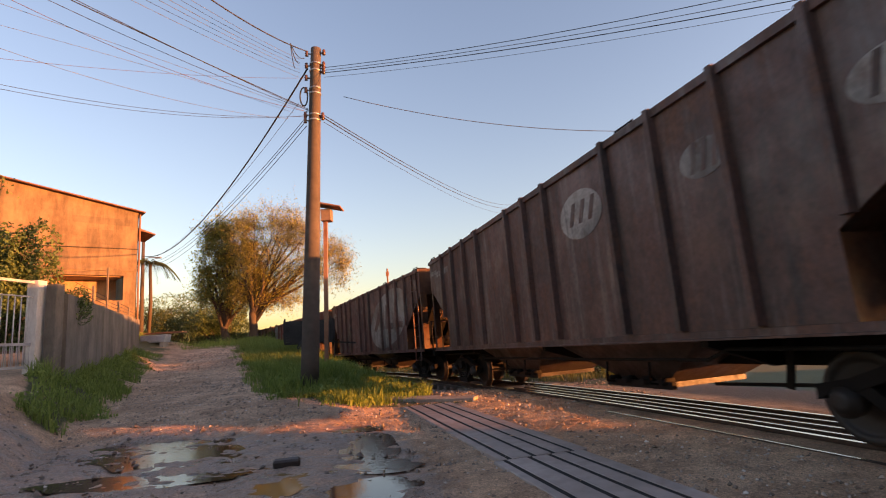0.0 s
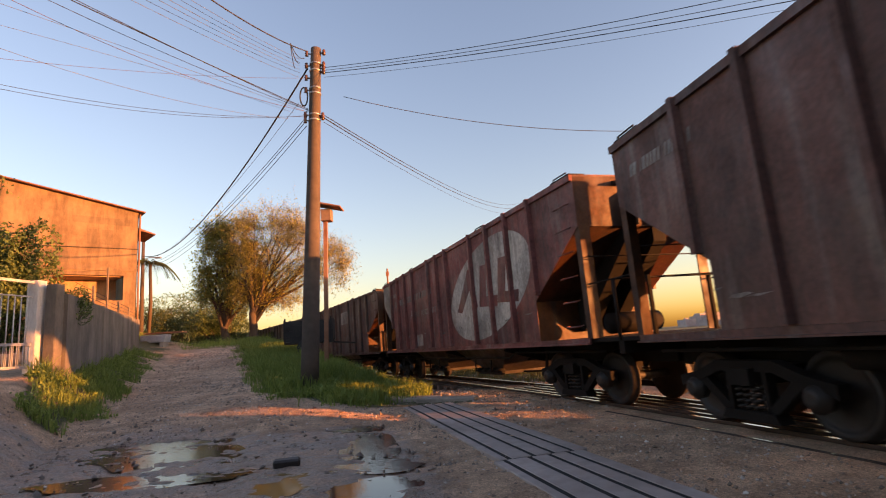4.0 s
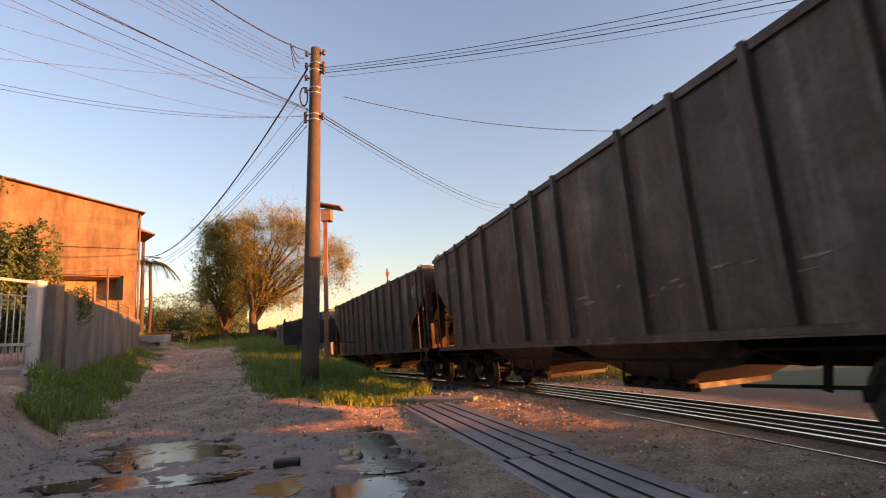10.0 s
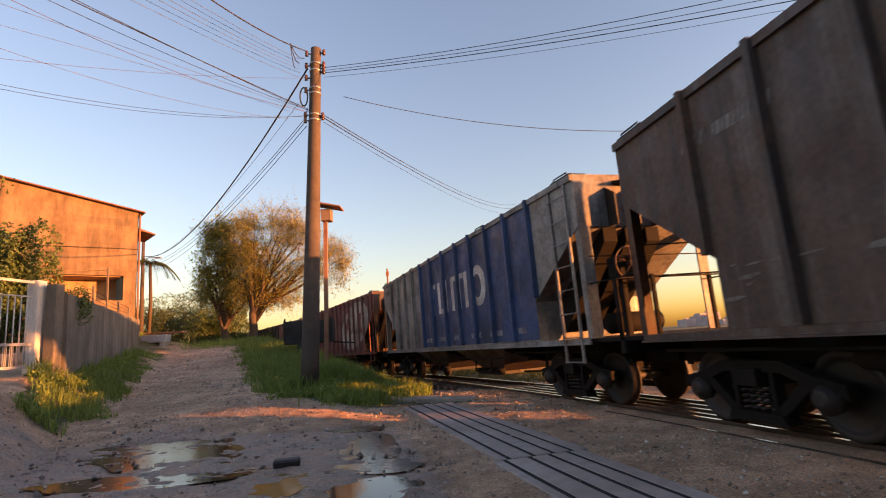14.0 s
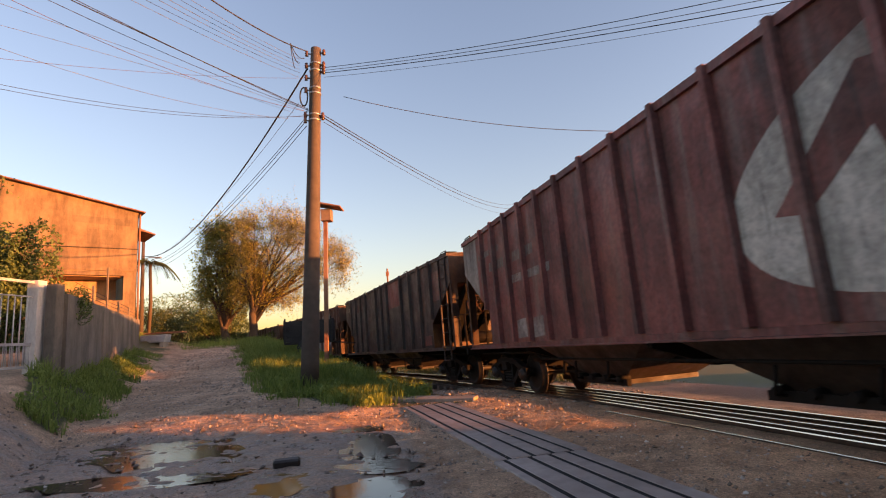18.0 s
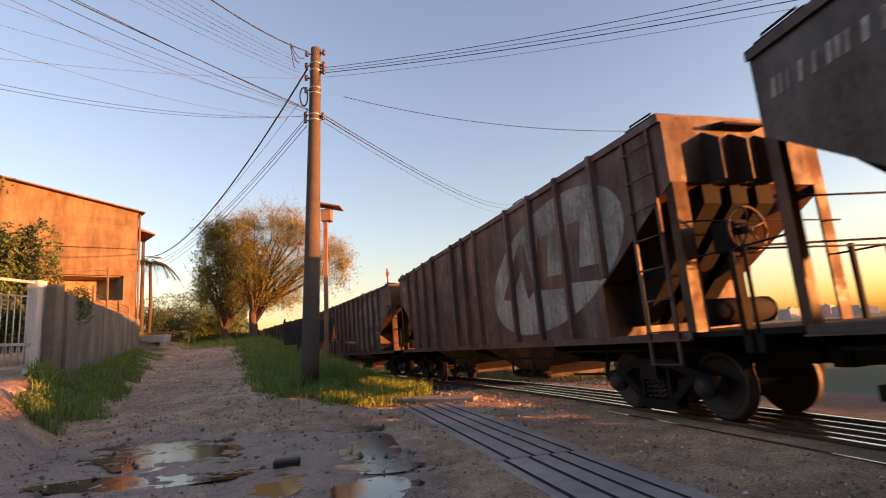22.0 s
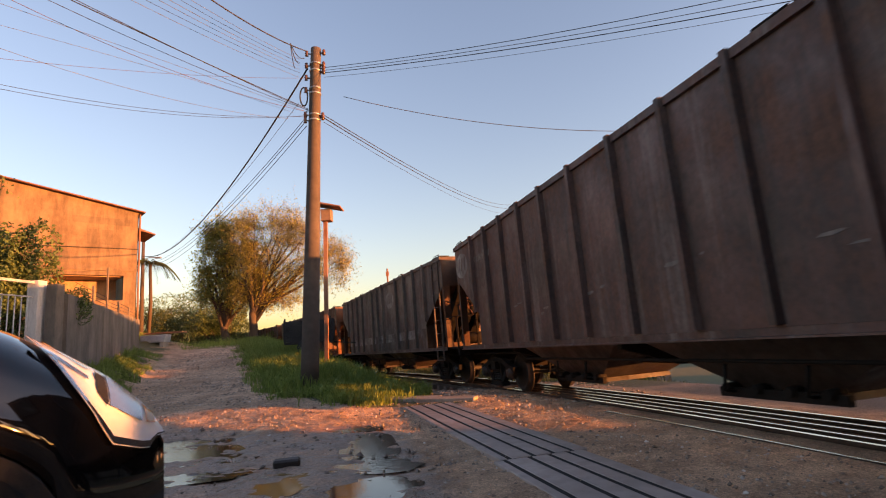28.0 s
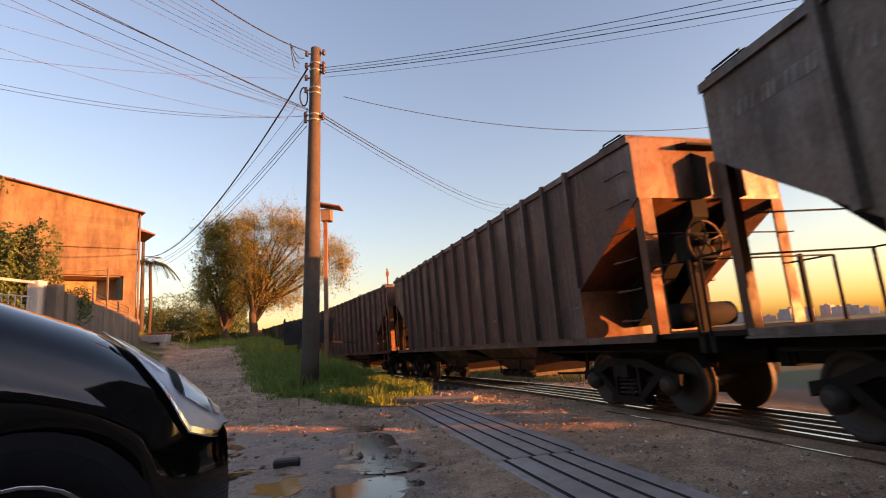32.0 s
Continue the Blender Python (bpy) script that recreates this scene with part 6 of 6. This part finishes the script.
ds = [0.0, 0.015, 0.04, 0.08, 0.13, 0.19, 0.26, 0.33] + [0.36 + i * 0.04 for i in range(22)] + [1.26, 1.4, 1.6, 1.8, 2.1, 2.4, 2.7] + [2.88 + i * 0.045 for i in range(18)] + [3.75, 3.83, 3.9]
secs = [car_section(d) for d in ds]


def car_skin(bm, i0, i1, j0, j1, off=0.0, sides=(-1, 1)):
    for sgn in sides:
        grid = []
        for i in range(i0, i1 + 1):
            d = -ds[i] + off * (0.8 if ds[i] < 0.3 else 0.1)
            grid.append([bm.verts.new((d, sgn * (y + off * (1 if y > 0.3 else 0)), z + off * 0.6)) for y, z in secs[i][j0:j1 + 1]])
        for a, b in zip(grid, grid[1:]):
            for k in range(len(a) - 1):
                bm.faces.new((a[k], a[k + 1], b[k + 1], b[k])).smooth = True


bm = bmesh.new()
car_skin(bm, 0, len(ds) - 1, 0, len(secs[0]) - 1)
bmesh.ops.remove_doubles(bm, verts=bm.verts[:], dist=0.0005)
part("body", bm, CAR_BLACK, car)
bm = bmesh.new()
box(bm, -0.04, 0.0, -0.5, 0.5, 0.25, 0.6)
part("grille", bm, PLASTIC, car, bevel=0.02)
bm = bmesh.new()
box(bm, -3.8, -0.12, -0.62, 0.62, 0.2, 0.55)
part("floor_pan", bm, PLASTIC, car)
for sgn in (-1, 1):
    def lamp_skin(off, d0, d1, low, high):
        """A patch of the skin lifted by off: from d0 to d1 behind the nose, between two heights of the section."""
        bm = bmesh.new()
        grid = []
        for i in range(15):
            u = i / 14
            sec = car_section(d0 + (d1 - d0) * u)
            row = []
            for k in range(7):
                j = low(u) + (high(u) - low(u)) * k / 6
                a = min(int(j), len(sec) - 2)
                y, z = (sec[a][q] + (sec[a + 1][q] - sec[a][q]) * (j - a) for q in (0, 1))
                row.append(bm.verts.new((-(d0 + (d1 - d0) * u) + off, sgn * (y + off), z + off * 0.7)))
            grid.append(row)
        for p, q in zip(grid, grid[1:]):
            for k in range(6):
                bm.faces.new((p[k], p[k + 1], q[k + 1], q[k])).smooth = True
        return bm

    def foot(u):
        return 3.45 + 1.4 * max(0.0, 1 - u / 0.18) ** 2 + 4.6 * max(0.0, u - 0.46) / 0.54

    hl = part("headlight", lamp_skin(0.011, 0.015, 0.42, foot, lambda u: 8.5), LENS, car, "clear silver headlight lens")
    part("reflector", lamp_skin(0.0135, 0.1, 0.2, lambda u: 4.8 + 0.3 * u, lambda u: 7.2 + 0.3 * u), REFLECT, hl)
    part("indicator", lamp_skin(0.0135, 0.05, 0.085, lambda u: 5.2 - 0.3 * u, lambda u: 6.4 + 0.3 * u), AMBER, hl)
    part("lamp_bezel", lamp_skin(0.0135, 0.205, 0.235, lambda u: 5.0 + 0.6 * u, lambda u: 6.9 + 0.3 * u), PLASTIC, hl)
    for a_, b_, c_ in ((0.26, 0.4, 6.2), (0.25, 0.38, 7.0)):
        part("lamp_strip", lamp_skin(0.0145, a_, b_, lambda u: c_ + 0.9 * u, lambda u: c_ + 0.25 + 0.9 * u), CHROME, hl)
    part("lamp_rim", lamp_skin(0.0135, 0.015, 0.42, lambda u: foot(u) + 0.02, lambda u: foot(u) + 0.22), CHROME, hl)
    for c in (WB_F, WB_F + 2.5):
        bm = bmesh.new()
        lathe(bm, [(0.36, -0.12), (0.36, 0.03)], 28, Matrix.Translation((-c, sgn * 0.7, WR)))
        part("wheel_arch", bm, PLASTIC, car)
CAR_WHEELS = []
for c in (WB_F, WB_F + 2.5):
    for sgn in (-1, 1):
        bm = bmesh.new()
        lathe(bm, [(0.21, -0.08), (0.235, -0.1), (0.295, -0.1), (0.32, -0.07), (0.32, 0.07), (0.3, 0.095), (0.27, 0.106), (0.235, 0.1), (0.222, 0.08)], 36)
        tyre = part("wheel", bm, TYRE, car)
        tyre.matrix_basis = pose(-c, sgn * 0.745, WR)
        bm = bmesh.new()
        lathe(bm, [(0.03, 0.05), (0.06, 0.07), (0.19, 0.06), (0.21, 0.075), (0.222, 0.095), (0.228, 0.095), (0.228, -0.06), (0.05, -0.06)], 28, None if sgn > 0 else Matrix.Rotation(math.pi, 4, "Z"))
        part("hub_cap", bm, CHROME, tyre)
        CAR_WHEELS.append(tyre)
for sgn in (-1, 1):
    bm = bmesh.new()
    prism(bm, [(-1.3, 1.06), (-1.85, 1.42), (-3.2, 1.42), (-3.3, 1.08)], sgn * 0.775, sgn * 0.80)
    part("side_window", bm, CAR_GLASS, car)
    bm = bmesh.new()
    box(bm, -1.5, -1.3, sgn * 0.86 - 0.02, sgn * 0.86 + 0.16 * 1, 1.02, 1.15)
    part("mirror", bm, CAR_BLACK, car, bevel=0.03)
bm = bmesh.new()
vs = [bm.verts.new(v) for v in ((-1.13, -0.66, 1.28), (-1.13, 0.66, 1.28), (-1.78, 0.55, 1.61), (-1.78, -0.55, 1.61))]
bm.faces.new(vs)
part("windscreen", bm, CAR_GLASS, car)
CAR_STOP, CAR_TURN = Vector((-1.22, 2.5, 0.34)), 40.0
CAR_WAY = ((0.0, 9.0), (24.0, 8.6), (25.0, 5.2), (25.8, 3.3), (26.5, 2.0), (27.0, 1.22), (27.3, 0.82), (27.5, 0.6), (27.6, 0.51), (27.7, 0.428), (27.8, 0.35), (27.9, 0.28), (28.0, 0.218), (28.1, 0.156), (28.2, 0.108), (28.3, 0.064), (28.4, 0.037), (28.5, 0.017), (28.7, 0.0), (32.0, 0.0))
# ---- what moves ----
def wagon_pose(sc):
    a, c = on_line(max(-95.0, min(350.0, sc - 5.2))), on_line(max(-95.0, min(350.0, sc + 5.2)))
    p = (a + c) / 2
    d = a - c
    return Matrix.Translation(p) @ Matrix.Rotation(math.atan2(d.y, d.x), 4, "Z") @ Matrix.Rotation(math.atan2(-d.z, math.hypot(d.x, d.y)), 4, "Y") @ Matrix.Rotation(radians(0.5), 4, "X")


RUN = [0.0, 0.5, 1.0, 1.5, 2.0, 2.5] + [float(k) for k in range(3, 33)]


def run(t):
    """Metres that the train has gone: it comes in a little faster and settles."""
    return SPEED * t - 0.45 * (1 - smooth(-1.6, 2.3, t)) / (1 - smooth(-1.6, 2.3, 0.0))


def motions():
    for w, sets, u in TRAIN:
        rows = []
        for t in RUN:
            rows.append((t, wagon_pose(u - run(t))))
        walk(w, rows)
        for ax in sets:
            x = ax.matrix_basis.translation.copy()
            rows, ang, t = [(0.0, Matrix.Translation(x))], 0.0, 0.0
            t0 = max(0.0, (u - 62) / SPEED)
            t1 = min(32.0, (u + 14) / SPEED)
            if t1 <= t0:
                continue
            n = max(1, math.ceil((t1 - t0) / 0.1))
            if t0 > 0:
                rows.append((t0, Matrix.Translation(x)))
            for k in range(1, n + 1):
                t = t0 + (t1 - t0) * k / n
                rows.append((t, Matrix.Translation(x) @ Matrix.Rotation((run(t) - run(t0)) / 0.425, 4, "Y")))
            if t1 < 32.0:
                rows.append((32.0, rows[-1][1]))
            walk(ax, rows)
    # the car rolls in and stops
    ahead = Vector((math.cos(radians(CAR_TURN)), math.sin(radians(CAR_TURN)), 0))
    def back(t):
        for (a, da), (b, db) in zip(CAR_WAY, CAR_WAY[1:]):
            if t <= b:
                return da + (db - da) * (t - a) / (b - a)
        return 0.0
    walk(car, [(t, Matrix.Translation(CAR_STOP - ahead * d) @ Matrix.Rotation(radians(CAR_TURN), 4, "Z")) for t, d in CAR_WAY])
    times = [0.0] + [5.0 * k for k in range(1, 6)] + [25.0 + 0.1 * k for k in range(1, 46)] + [32.0]
    for wh in CAR_WHEELS:
        x = wh.matrix_basis.translation.copy()
        walk(wh, [(t, Matrix.Translation(x) @ Matrix.Rotation((9.0 - back(t)) / WR, 4, "Y")) for t in times])


motions()
